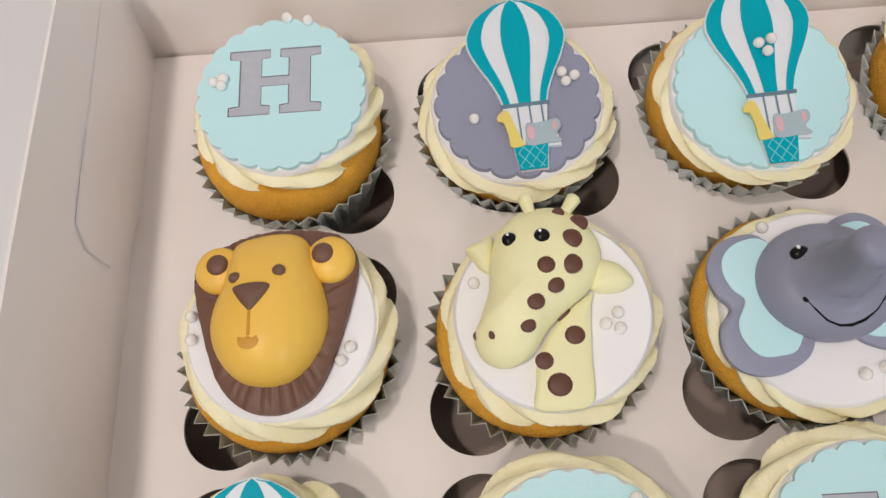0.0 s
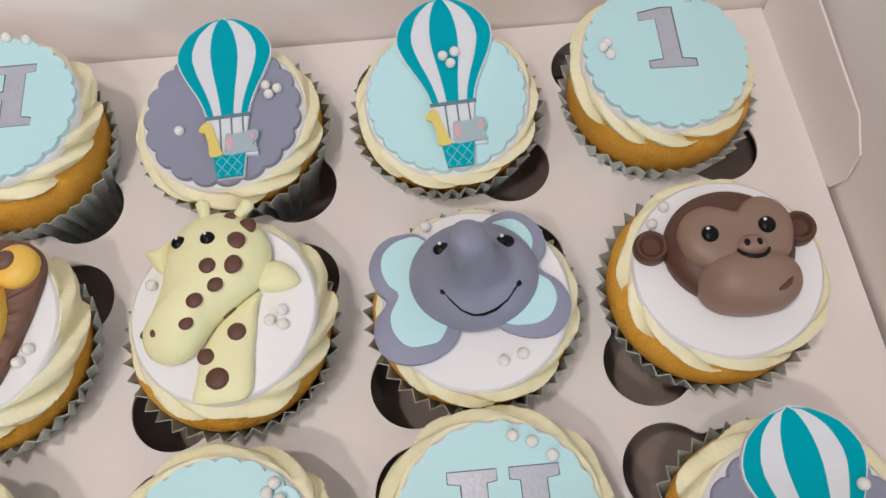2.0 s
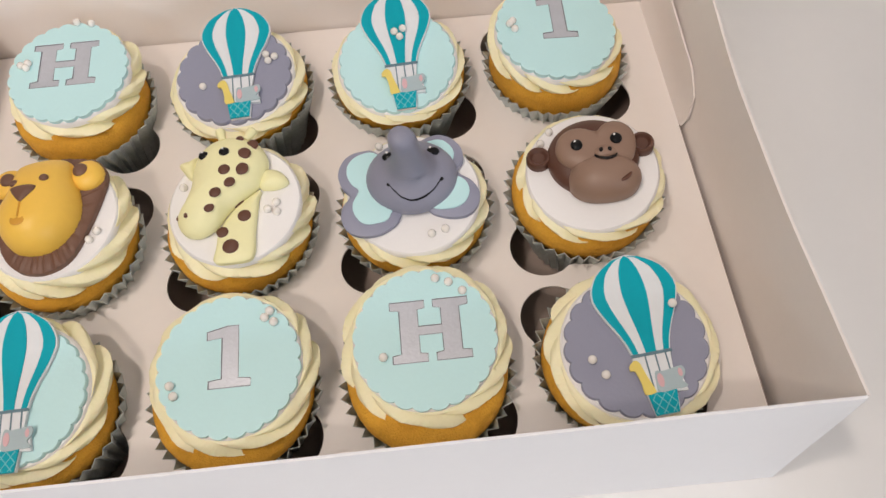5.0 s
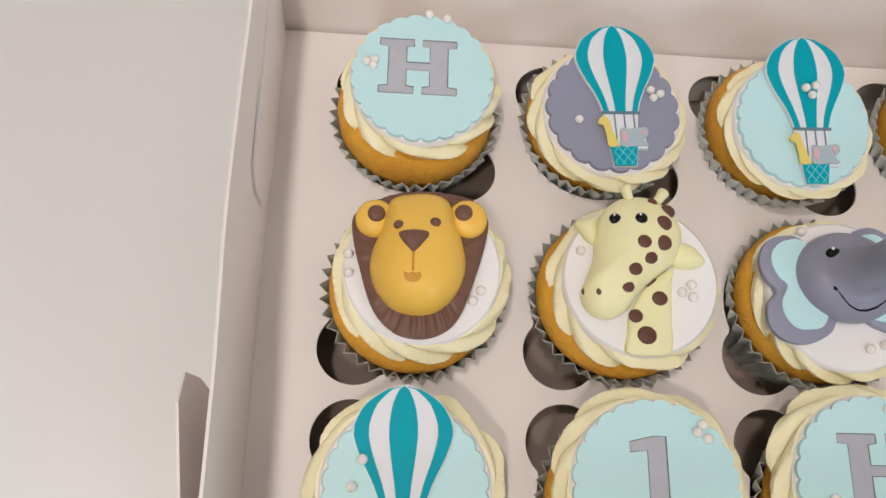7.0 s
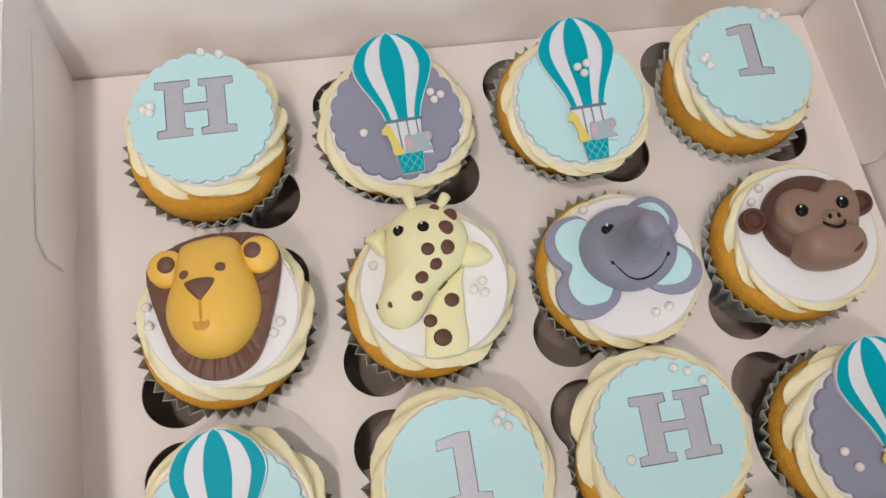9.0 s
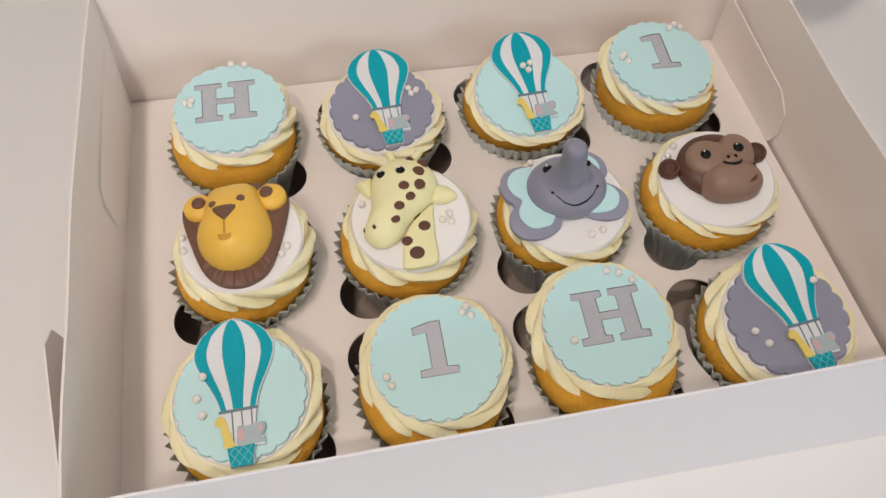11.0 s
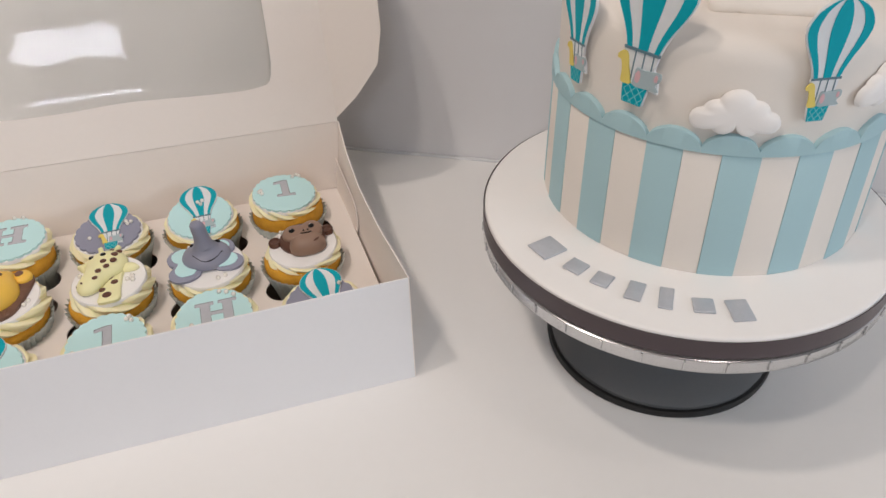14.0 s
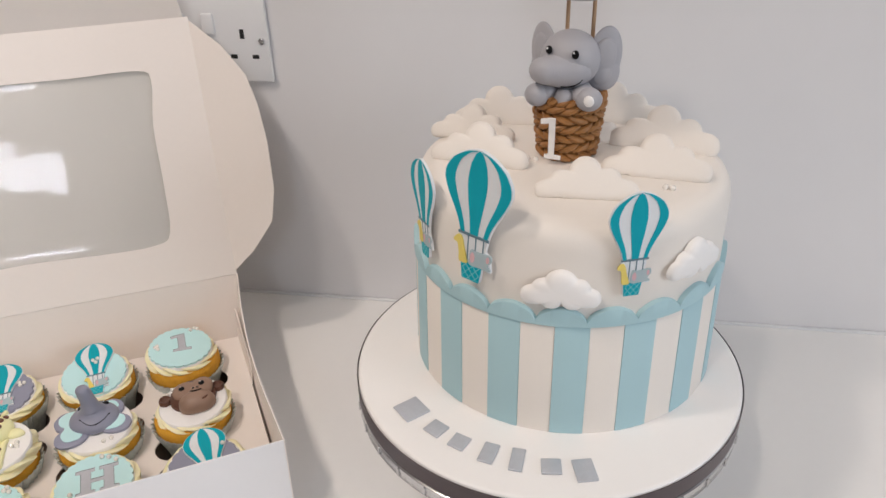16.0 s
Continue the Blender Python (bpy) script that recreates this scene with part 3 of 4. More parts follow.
def half_width(s):
    for (a, u), (b, v) in zip(ENVELOPE, ENVELOPE[1:]):
        if s <= b:
            return u + (v - u) * (s - a) / (b - a)
    return 0.41


def balloon(ob, t, label, wide=15.8, high=39.0, total=61.0, thick=1.6):
    """A flat iced balloon cut-out with gores, ropes, two passengers and a basket. The top is at y = 0."""
    steps = [0, 0.01, 0.03, 0.06, 0.10, 0.15, 0.20, 0.26, 0.32, 0.40, 0.48, 0.56, 0.64, 0.72, 0.80, 0.88, 0.94, 1.0]
    edge = [Vector((half_width(s) * wide + 0.5, -s * high + 0.4 * (s < 0.02))) for s in steps]
    low = total - 0.4
    outline = edge + [Vector((6.2, -high - 6)), Vector((8.5, -high - 9)), Vector((9.4, -high - 15)), Vector((5.3, -low + 7)), Vector((4.4, -low - 0.4)),
                      Vector((-4.4, -low - 0.4)), Vector((-5.6, -low + 8)), Vector((-6.4, -high - 4)), Vector((-7.4, -high - 1))] + [Vector((-p.x, p.y)) for p in edge[:0:-1]]
    body = part("balloon", slab(bmesh.new(), mm(outline), 0.0, thick * MM), M_ICE, ob, label, m=t, smooth=False)
    cuts = [-1, -0.70, -0.29, 0.29, 0.70, 1]
    for i, (a, b) in enumerate(zip(cuts, cuts[1:])):
        if i % 2:
            continue
        left = [Vector((a * half_width(s) * wide, -s * high)) for s in steps[1:]]
        right = [Vector((b * half_width(s) * wide, -s * high)) for s in steps[1:]]
        loop = ([Vector((0, 0))] if i == 2 else [Vector(((a + b) / 2 * 1.5, -0.15))]) + right + left[::-1]
        part("gore", slab(bmesh.new(), mm(loop), thick * MM, (thick + 0.35) * MM), M_TEAL, body, "teal striped gore", smooth=False)
    bar = [(-7.6, -high - 0.3), (7.6, -high - 0.3), (7.6, -high + 0.8), (-7.6, -high + 0.8)]
    part("collar", slab(bmesh.new(), mm(bar), thick * MM, (thick + 0.5) * MM), M_SLATE, body, smooth=False)
    for x in (-2.6, 1.2, 5.0):
        part("rope", slab(bmesh.new(), mm([(x - 0.25, -high - 14), (x + 0.25, -high - 14), (x + 0.25, -high), (x - 0.25, -high)]), thick * MM, (thick + 0.25) * MM), M_SLATE, body, smooth=False)
    top = -total + 8.0
    bas = [(-4.4, -total), (4.0, -total), (5.2, top), (-5.4, top)]
    basket = part("basket", slab(bmesh.new(), mm(bas), thick * MM, (thick + 0.6) * MM), M_TEAL, body, "teal lattice basket", smooth=False)
    bm = bmesh.new()
    for k in range(-2, 4):
        for s in (-1, 1):
            x = -5 + k * 3.4 if s > 0 else -5 + k * 3.4 + 1.5
            p, q = [x, -total + 0.4], [x + s * 5.8, top - 0.4]
            lo, hi = -4.3, 4.2
            if max(p[0], q[0]) < lo or min(p[0], q[0]) > hi:
                continue
            for u in (p, q):
                v = q if u is p else p
                if u[0] < lo or u[0] > hi:
                    w = lo if u[0] < lo else hi
                    f = (w - v[0]) / (u[0] - v[0])
                    u[0], u[1] = w, v[1] + (u[1] - v[1]) * f
            tube(bm, [(p[0] * MM, p[1] * MM, (thick + 0.62) * MM), ((p[0] + q[0]) / 2 * MM, (p[1] + q[1]) / 2 * MM, (thick + 0.62) * MM), (q[0] * MM, q[1] * MM, (thick + 0.62) * MM)], 0.00017, 5)
    part("lattice", bm, M_TEAL_PALE, basket)
    neck = smooth_loop([(-6.2, top), (-6.6, top + 4), (-7.6, top + 8.5), (-9.3, top + 9.2), (-9.2, top + 11), (-7.2, top + 12.6), (-5.4, top + 11.5), (-4.2, top + 7), (-2.6, top + 2), (-2.4, top)], 4)
    part("yellow_passenger", slab(bmesh.new(), mm(neck), thick * MM, (thick + 0.8) * MM), M_YELLOW, body, "long-necked yellow cut-out", smooth=False)
    bulk = smooth_loop([(-1.0, top), (-1.2, top + 4), (-0.6, top + 7.5), (2.2, top + 7.2), (5.6, top + 7.6), (9.3, top + 7.8), (9.8, top + 5), (8.0, top + 2.6), (9.6, top + 0.4), (5, top)], 4)
    part("grey_passenger", slab(bmesh.new(), mm(bulk), thick * MM, (thick + 0.7) * MM), M_PALEGREY, body, "pale grey cut-out", smooth=False)
    for x, y, rx, ry in ((0.4, 4.0, 1.2, 2.6), (8.0, 5.6, 0.8, 1.6)):
        part("pink_ear", slab(bmesh.new(), [p * MM for p in ellipse(x, top + y, rx, ry, n=12)], (thick + 0.7) * MM, (thick + 0.9) * MM), M_PINK, body, smooth=False)
    return body


def letter_cake(x, y, letter, at, what, places, **k):
    ob, t = cupcake(x, y, "vanilla cupcake topped with a mint disc and silver " + what, **k)
    white_disc(ob, t)
    d = scalloped(ob, t, M_MINT, 24, "scalloped mint fondant disc", mm(letter, *at))
    pearls(d, places)


def balloon_cake(x, y, mat, n, colour, at, turn, places, high_pearls=(), **k):
    ob, t = cupcake(x, y, "vanilla cupcake with a teal balloon on a " + colour + " disc", **k)
    white_disc(ob, t)
    d = scalloped(ob, t, mat, n, "scalloped " + colour + " fondant disc", r=0.0268, depth=0.0016 if n < 22 else 0.0011)
    pearls(d, places)
    b = balloon(ob, t @ pose(at[0] * MM, at[1] * MM, 0.0019, 0, 0, turn), "teal and white striped balloon cut-out")
    pearls(b, high_pearls, 0.0019)


letter_cake(-0.0145, 0.1955, H_LETTER, (-1.8, 4.0), "H", [(-19, 3), (-21.5, 4.5), (-18.5, 5.5), (2, 27), (9, 25.5)], seed=0.4, over=(-0.0124, 0.1985), top=0.0600, rise=0.0460, tilt=(4, 1, 0), wide=0.95)
balloon_cake(0.0625, 0.1960, M_GREY, 19, "grey", (0.3, 36), 3.0, [(-14, -6), (15, 8.5), (19, 7.0), (16, 5.0)], seed=1.3, over=(0.0630, 0.1920), top=0.0535, rise=0.0415, tilt=(6, 1, 0), wide=0.98)
balloon_cake(0.1385, 0.1950, M_MINT, 24, "mint", (0.5, 35), 2.0, [], [(-1.2, -22), (2.8, -21), (1.0, -25)], seed=2.2, over=(0.1388, 0.1890), top=0.0550, rise=0.0455, tilt=(11, 0, 0), wide=0.95)
letter_cake(0.2135, 0.1945, ONE_LETTER, (1.2, 6.4), "1", [(11, 21), (14.5, 23), (17, 21), (-21, 3), (-19, 0), (-19.5, 4.5)], seed=3.1, over=(0.2125, 0.1945), top=0.0585, rise=0.0475, tilt=(4, 4, 0), wide=0.95)
balloon_cake(-0.0140, 0.0440, M_MINT, 24, "mint", (-1.5, 32.5), 1.0, [(-15, -6), (-17, 1)], [(-12.8, -23)], seed=4.0, over=(-0.0140, 0.0468), top=0.0537)
letter_cake(0.0640, 0.0440, ONE_LETTER, (0, 3.5), "1", [(14, 17), (17.5, 15), (16, 19.5), (-20, -10), (-21.5, -6)], seed=5.2, over=(0.0665, 0.0496), top=0.0547, tilt=(4.5, 0, 0))
letter_cake(0.1400, 0.0440, H_LETTER, (2.4, 3), "H", [(6, 23), (11, 21), (16, 17), (-16, -6)], seed=0.9, over=(0.1408, 0.0526), top=0.0540, tilt=(6, 0, 0))
balloon_cake(0.2160, 0.0425, M_GREY, 19, "grey", (1.2, 34.5), 5.0, [(-17, -4), (-13, -10)], [(12.5, -22)], seed=1.9, over=(0.2185, 0.0415), top=0.0535)


def bead(parent, name, x, y, z, r, mat, flat=0.5, ry=None, label=""):
    return part(name, ball(bmesh.new(), x * MM, y * MM, z, r * MM, (ry or r) * MM, r * flat * MM, u=14, v=8), mat, parent, label)


def eye(parent, x, y, z, r, ry=None):
    bead(parent, "eye", x, y, z, r, M_BLACK, 0.5, ry, "glossy black icing eye")
    # A white bead models the highlight on the glossy eye.
    bead(parent, "eye_glint", x - 0.25 * r, y + 0.5 * r, z + 0.42 * r * MM, 0.2 * r, M_WHITE, 0.5)


# lion
ob, t = cupcake(-0.0130, 0.1195, "vanilla cupcake with a yellow lion face topper", seed=2.7, over=(-0.0105, 0.1212), top=0.0575, rise=0.0425, tilt=(2, 0, 0), wide=0.98)
d = white_disc(ob, t)
pearls(d, [(-26, 4), (-25.5, -3), (17.6, -11.7), (20.3, -8)], 0.0)
o = mm(smooth_loop([(-1, 28), (9, 27.4), (18, 25), (22.8, 18), (21.4, 7), (17.3, -7), (12.6, -18.4), (7.2, -23.6), (-0.5, -25.8), (-9.2, -23.8), (-16.6, -16), (-21.8, -1.5), (-25, 12.0), (-24, 19), (-17, 24), (-9, 27)], 9))
mane = Pillow(o, 0.0042, lip=0.0026, centre=(0, 0), power=6, rings=5)
head = part("lion_face", mane.build(bmesh.new(), 0, lambda k, s: (0.00028 * math.sin(k * 2.3) + 0.0002 * math.sin(k * 1.1 + 2)) * min(1, s * 1.2)), M_BROWN, ob, "brown fondant mane scored with fine lines", m=t)
o = mm(smooth_loop([(-1, 25.8), (6, 25), (9.5, 21.5), (11.6, 14), (13.8, 7), (14.8, 0), (13.4, -7), (9.5, -13.5), (4.5, -17.4), (-2, -18.6), (-9.5, -16.8), (-15.2, -11), (-18.0, -3.5), (-17.5, 4), (-15, 11), (-13.2, 19), (-10.5, 24)], 5))
face = Pillow(o, 0.0148, base=0.0030, lip=0.0015, centre=(-0.0018, 0.002), peak=(-0.0024, -0.0066), power=2.6, rings=9)
part("face", face.build(bmesh.new()), M_OCHRE, head, "domed golden-yellow face")
for ex, ey, ix, iy in ((-17, 16, -16.6, 16.6), (15.4, 17, 13.8, 18)):
    part("ear", pillow(mm(ellipse(ex, ey, 7.0, n=28)), 0.0052, base=0.0030, lip=0.002, power=3), M_OCHRE, head, "round yellow ear")
    part("inner_ear", pillow(mm(ellipse(ix, iy, 3.2, n=20)), 0.0016, base=0.0078, power=3), M_BROWN, head, "brown inner ear")
for x, y in ((-8.6, 9.6), (3.6, 10.8)):
    bead(head, "eye", x, y, face.spot(x * MM, y * MM), 1.9, M_BROWN, 0.7, 1.7, "small brown eye")
o = mm(smooth_loop([(-8.2, 6.4), (-3.6, 7.4), (1.2, 6.8), (0.9, 4.4), (-2.2, 0.2), (-3.5, -1.0), (-4.8, 0.2), (-7.8, 4.2)], 5))
part("nose", pillow(o, 0.0022, base=face.spot(-0.0035, 0.0030) - 0.0010, lip=0.0008, power=3), M_BROWN, head, "brown heart-shaped nose")
line = [(-3.5, y) for y in (-0.6, -2.2, -4, -5.8, -7.4)]
part("mouth_line", tube(bmesh.new(), [(x * MM, y * MM, face.spot(x * MM, y * MM, 0.0001)) for x, y in line], 0.00042, 6), M_OCHRE_DARK, head)
o = mm(smooth_loop([(-6.4, -7.6), (-5.2, -8.2), (-3.6, -7.4), (-1.9, -8.0), (-0.6, -7.2), (-1.0, -9.8), (-3.3, -11.0), (-5.9, -10.2)], 4))
part("mouth", pillow(o, 0.0005, base=face.spot(-0.0034, -0.0092) - 0.0002, lip=0.0002), M_OCHRE_DARK, head, "small open mouth pressed into the icing")

# giraffe
ob, t = cupcake(0.0640, 0.1195, "vanilla cupcake with a pale yellow giraffe topper", seed=0.2, over=(0.0668, 0.1195), top=0.0580, rise=0.0430, tilt=(4, 0, -4), wide=0.95)
d = white_disc(ob, t)
pearls(d, [(-22, 8), (14.3, -3.7), (18.3, -5), (17.8, -0.6)], 0.0)


def gp(px, py):
    return ((px - 380) * 0.086, (395 - py) * 0.092)


o = mm(smooth_loop([gp(320, 690), gp(322, 620), gp(330, 545), gp(390, 440), (10.6, 4.5), gp(500, 400), gp(498, 540), gp(497, 668), gp(410, 694)], 5))
neck = Pillow(o, 0.0034, lip=0.0022, centre=(gp(415, 570)[0] * MM, gp(415, 570)[1] * MM), power=6, rings=4)
gir = part("giraffe_head", neck.build(bmesh.new()), M_LEMON, ob, "pale yellow fondant neck with brown spots", m=t)
o = mm(smooth_loop([gp(350, 72), gp(430, 82), gp(505, 135), gp(540, 220), gp(505, 325), gp(440, 385), gp(365, 455), gp(315, 530), gp(240, 572), gp(165, 556), gp(126, 490), gp(148, 425), gp(174, 340), gp(178, 250), gp(200, 160), gp(265, 95)], 5))
gh = Pillow(o, 0.0098, base=0.0012, lip=0.0016, centre=(gp(330, 290)[0] * MM, gp(330, 290)[1] * MM), power=2.6, rings=9)
part("head", gh.build(bmesh.new()), M_LEMON, gir, "pale yellow fondant head")
for pts in (((185, 165), (150, 175), (95, 198), (120, 235), (150, 268), (185, 270)), ((500, 250), (560, 240), (610, 262), (642, 308), (600, 336), (540, 342), (500, 325))):
    part("ear", pillow(mm(smooth_loop([gp(*p) for p in pts], 5)), 0.0042, base=0.0004, lip=0.001), M_LEMON, gir)
for a, b in (((312, 100), (292, 38)), ((425, 98), (462, 42))):
    (xa, ya), (xb, yb) = gp(*a), gp(*b)
    part("horn", tube(bmesh.new(), [((xa + (xb - xa) * f) * MM, (ya + (yb - ya) * f) * MM, 0.0052) for f in (0, 0.3, 0.6, 0.85, 0.97, 1.04)], 0.0022, 10, taper=lambda f: (0.8, 0.8, 0.9, 1.0, 0.75, 0.3)[round(f * 5)]), M_LEMON, gir)
for px, py, r in ((402, 105, 18), (466, 138, 28), (440, 198, 30), (437, 278, 30), (357, 284, 25), (384, 342, 25), (322, 393, 25), (297, 461, 22)):
    x, y = gp(px, py)
    bead(gir, "spot", x, y, gh.spot(x * MM, y * MM), r * 0.100, M_SPOT, 0.28, r * 0.096, "brown icing spot")
for px, py, r in ((418, 416, 25), (446, 476, 28), (349, 553, 26), (394, 622, 34)):
    x, y = gp(px, py)
    bead(gir, "spot", x, y, neck.spot(x * MM, y * MM), r * 0.100, M_SPOT, 0.22, r * 0.094, "brown icing spot")
for px, py in ((136, 482), (186, 486)):
    x, y = gp(px, py)
    bead(gir, "nostril", x, y, gh.spot(x * MM, y * MM), 1.0, M_SPOT, 0.4, 1.3)
for px, py in ((243, 197), (346, 190)):
    x, y = gp(px, py)
    eye(gir, x, y, gh.spot(x * MM, y * MM), 2.25, 2.1)

# elephant
ob, t = cupcake(0.1405, 0.1195, "vanilla cupcake with a grey elephant face topper", seed=3.6, over=(0.1412, 0.1165), top=0.0560, rise=0.0432, tilt=(4, 0, 0), wide=0.94)
d = white_disc(ob, t)
pearls(d, [(-13, 23.5), (6, -19.5), (11.6, -18)], 0.0)


def ep(px, py):
    return ((px - 478) * 0.0765, (345 - py) * 0.082)


big = [(300, 110), (205, 88), (120, 120), (76, 205), (95, 290), (136, 342), (92, 400), (86, 480), (130, 545), (220, 572), (320, 552), (400, 480), (420, 300)]
inner = [(300, 125), (205, 115), (140, 160), (126, 222), (150, 282), (186, 322), (152, 390), (156, 450), (200, 505), (270, 512), (345, 480), (400, 300)]
bigr = [(520, 90), (615, 36), (700, 55), (758, 120), (765, 200), (728, 262), (800, 322), (834, 395), (810, 470), (740, 514), (630, 505), (540, 440), (530, 250)]
innerr = [(540, 110), (620, 72), (680, 90), (718, 150), (706, 215), (690, 270), (760, 320), (780, 385), (742, 450), (660, 472), (560, 440), (540, 260)]
root = None
for pts, z, h, mat, lab in ((big, 0.0004, 0.0030, M_GREY, "grey fondant ear"), (bigr, 0.0004, 0.0030, M_GREY, "grey fondant ear"), (inner, 0.0032, 0.0010, M_MINT, "mint inner ear"), (innerr, 0.0032, 0.0010, M_MINT, "mint inner ear")):
    o = mm(smooth_loop([ep(*p) for p in pts], 5))
    c = ep(250, 330) if pts in (big, inner) else ep(640, 280)
    bm = Pillow(o, h, base=z, lip=h * 0.7, centre=(c[0] * MM, c[1] * MM), power=8, rings=3).build(bmesh.new())
    if root is None:
        root = part("elephant_face", bm, mat, ob, lab, m=t)
    else:
        part("ear" if mat is M_GREY else "inner_ear", bm, mat, root, lab)
hx, hy = ep(478, 292)
hy += 1.4
hd = Pillow(mm(ellipse(hx, hy, 19.0, 16.6, n=40)), 0.0108, base=0.0022, lip=0.0018, power=2.3, rings=9)
part("head", hd.build(bmesh.new()), M_ELE, root, "domed grey fondant head")
bm = bmesh.new()
flare = [(r, hd.lift(r / 19.0) + 0.0029 * ((12.4 - r) / 3.9) ** 2 - 0.00002) for r in (12.4, 11.6, 10.8, 10.0, 9.2, 8.5, 7.9, 7.3)]
stem = [(6.7, 0.0198), (6.1, 0.0226), (5.8, 0.0256), (5.7, 0.0294), (5.6, 0.0332), (5.2, 0.0361), (4.3, 0.0378), (2.6, 0.0388), (0.6, 0.0391)]
rings = []
for r, z in flare + stem:
    lean = max(0.0, (z - 0.012) / 0.027)
    rings.append([bm.verts.new(((hx + 0.3 * lean - 2.2 * lean * lean + r * math.cos(a)) * MM, (hy - 1.0 * lean + r * (0.874 if r > 8 else 1.0) * math.sin(a)) * MM, z)) for a in [2 * math.pi * k / 28 for k in range(28)]])
for lo, hi in zip(rings, rings[1:]):
    for k in range(28):
        bm.faces.new((lo[k], lo[(k + 1) % 28], hi[(k + 1) % 28], hi[k]))
bm.faces.new(rings[-1])
part("trunk", bm, M_ELE, root, "upright grey trunk")
for px, py in ((370, 200), (604, 190)):
    x, y = ep(px, py)
    eye(root, x, y, hd.spot(x * MM, y * MM), 2.9, 2.1)
arc = [(358, 352), (385, 388), (420, 420), (460, 437), (500, 439), (545, 426), (590, 396), (622, 362), (636, 345)]
sm = [ep(*p) for p in arc]
part("smile", tube(bmesh.new(), [(x * MM, y * MM, hd.spot(x * MM, y * MM, -0.00005)) for x, y in sm], 0.00036, 6, taper=lambda f: 0.5 + 0.9 * math.sin(math.pi * f)), M_BLACK, root, "dark scored smile")
for x, y in (sm[0], sm[-1]):
    bead(root, "cheek_dimple", x, y, hd.spot(x * MM, y * MM), 0.95, M_BLACK, 0.3)

# monkey
ob, t = cupcake(0.2145, 0.1195, "vanilla cupcake with a brown monkey face topper", seed=4.5, tilt=(4, -3, -3), over=(0.2165, 0.1196), top=0.0540, rise=0.0440, wide=0.95)
d = white_disc(ob, t)
pearls(d, [(-16, 20), (-20.2, 14.6)], 0.0)
mk = Pillow(mm(ellipse(0.8, 5.4, 19.0, 17.6, n=40)), 0.0085, lip=0.0025, power=2.6, rings=8)
mon = part("monkey_face", mk.build(bmesh.new()), M_CHOC, ob, "dark brown fondant monkey head", m=t)
for ex, ey in ((-21.8, 6.6), (21.6, 9.6)):
    ear = Pillow(mm(ellipse(ex, ey, 5.2, 5.2, n=28)), 0.0046, base=0.0004, lip=0.0022, power=6, rings=5)
    part("ear", ear.build(bmesh.new(), 0, lambda k, q: -0.0022 * max(0.0, min(1.0, (0.78 - q) / 0.3))), M_CHOC, mon, "round dark brown hollow ear")
heart = [(3.0, 14.2), (5.4, 16.8), (9.6, 18.4), (14.2, 17.2), (17.4, 13.6), (18.4, 8.8), (17.6, 4.0), (15.6, 0.0), (9.0, -4.0), (2.0, -5.0), (-5.0, -4.0), (-11.6, -0.6), (-14.4, 4.0), (-14.6, 8.6), (-12.6, 13.0), (-8.6, 15.8), (-4.0, 16.2), (0.4, 14.6)]
fc = Pillow(mm(smooth_loop(heart, 3)), 0.0056, base=0.0058, lip=0.0016, centre=(0.0025, 0.0055), power=4.5, rings=7)
part("face_patch", fc.build(bmesh.new()), M_MONKEY, mon, "heart-shaped lighter brown face")
mz = Pillow(mm(smooth_loop([(-10.6, -6), (-9.6, -1.5), (-6.0, 1.4), (-1, 3.0), (4, 3.6), (9, 3.2), (14.0, 1.4), (18, -2.4), (19, -6.6), (17.4, -11.0), (12.6, -14.8), (4, -16.2), (-4.6, -15), (-9.4, -11.2)], 4)),
            0.0122, base=0.0012, lip=0.003, peak=(0.004, -0.0055), power=2.8, rings=8)
part("muzzle", mz.build(bmesh.new()), M_MONKEY, mon, "rounded lighter brown muzzle")
for x, y in ((-6.4, 6.4), (9.8, 8.0)):
    eye(mon, x, y, fc.spot(x * MM, y * MM) + 0.0001, 2.5, 2.6)
nose_z = max(mz.spot(0.0048, 0.0012), fc.spot(0.0048, 0.0012))
bead(mon, "nose", 4.8, 2.2, nose_z, 4.3, M_MONKEY, 0.36, 3.2, "small rounded nose")
for x in (3.1, 6.4):
    bead(mon, "nostril", x, 2.6, nose_z + 0.00125, 0.95, M_BLACK, 0.4, 1.15)
smile = [(4.8 + 4.6 * math.sin(a), 2.0 - 4.0 * math.cos(a)) for a in (-1.3, -0.9, -0.45, 0, 0.45, 0.9, 1.3)]
part("smile", tube(bmesh.new(), [(x * MM, y * MM, max(mz.spot(x * MM, y * MM), fc.spot(x * MM, y * MM)) + 0.0003) for x, y in smile], 0.0006, 6, taper=lambda f: 0.6 + 0.6 * math.sin(math.pi * f)), M_BLACK, mon, "thin dark smile")
part("mouth_dimple", tube(bmesh.new(), [(x * MM, y * MM, mz.spot(x * MM, y * MM) - 0.0001) for x, y in ((9.4, -11.6), (11.0, -10.8), (12.6, -9.6), (13.8, -8.2))], 0.0009, 8, taper=lambda f: 0.5 + 0.6 * math.sin(math.pi * f)), M_SPOT, mon)

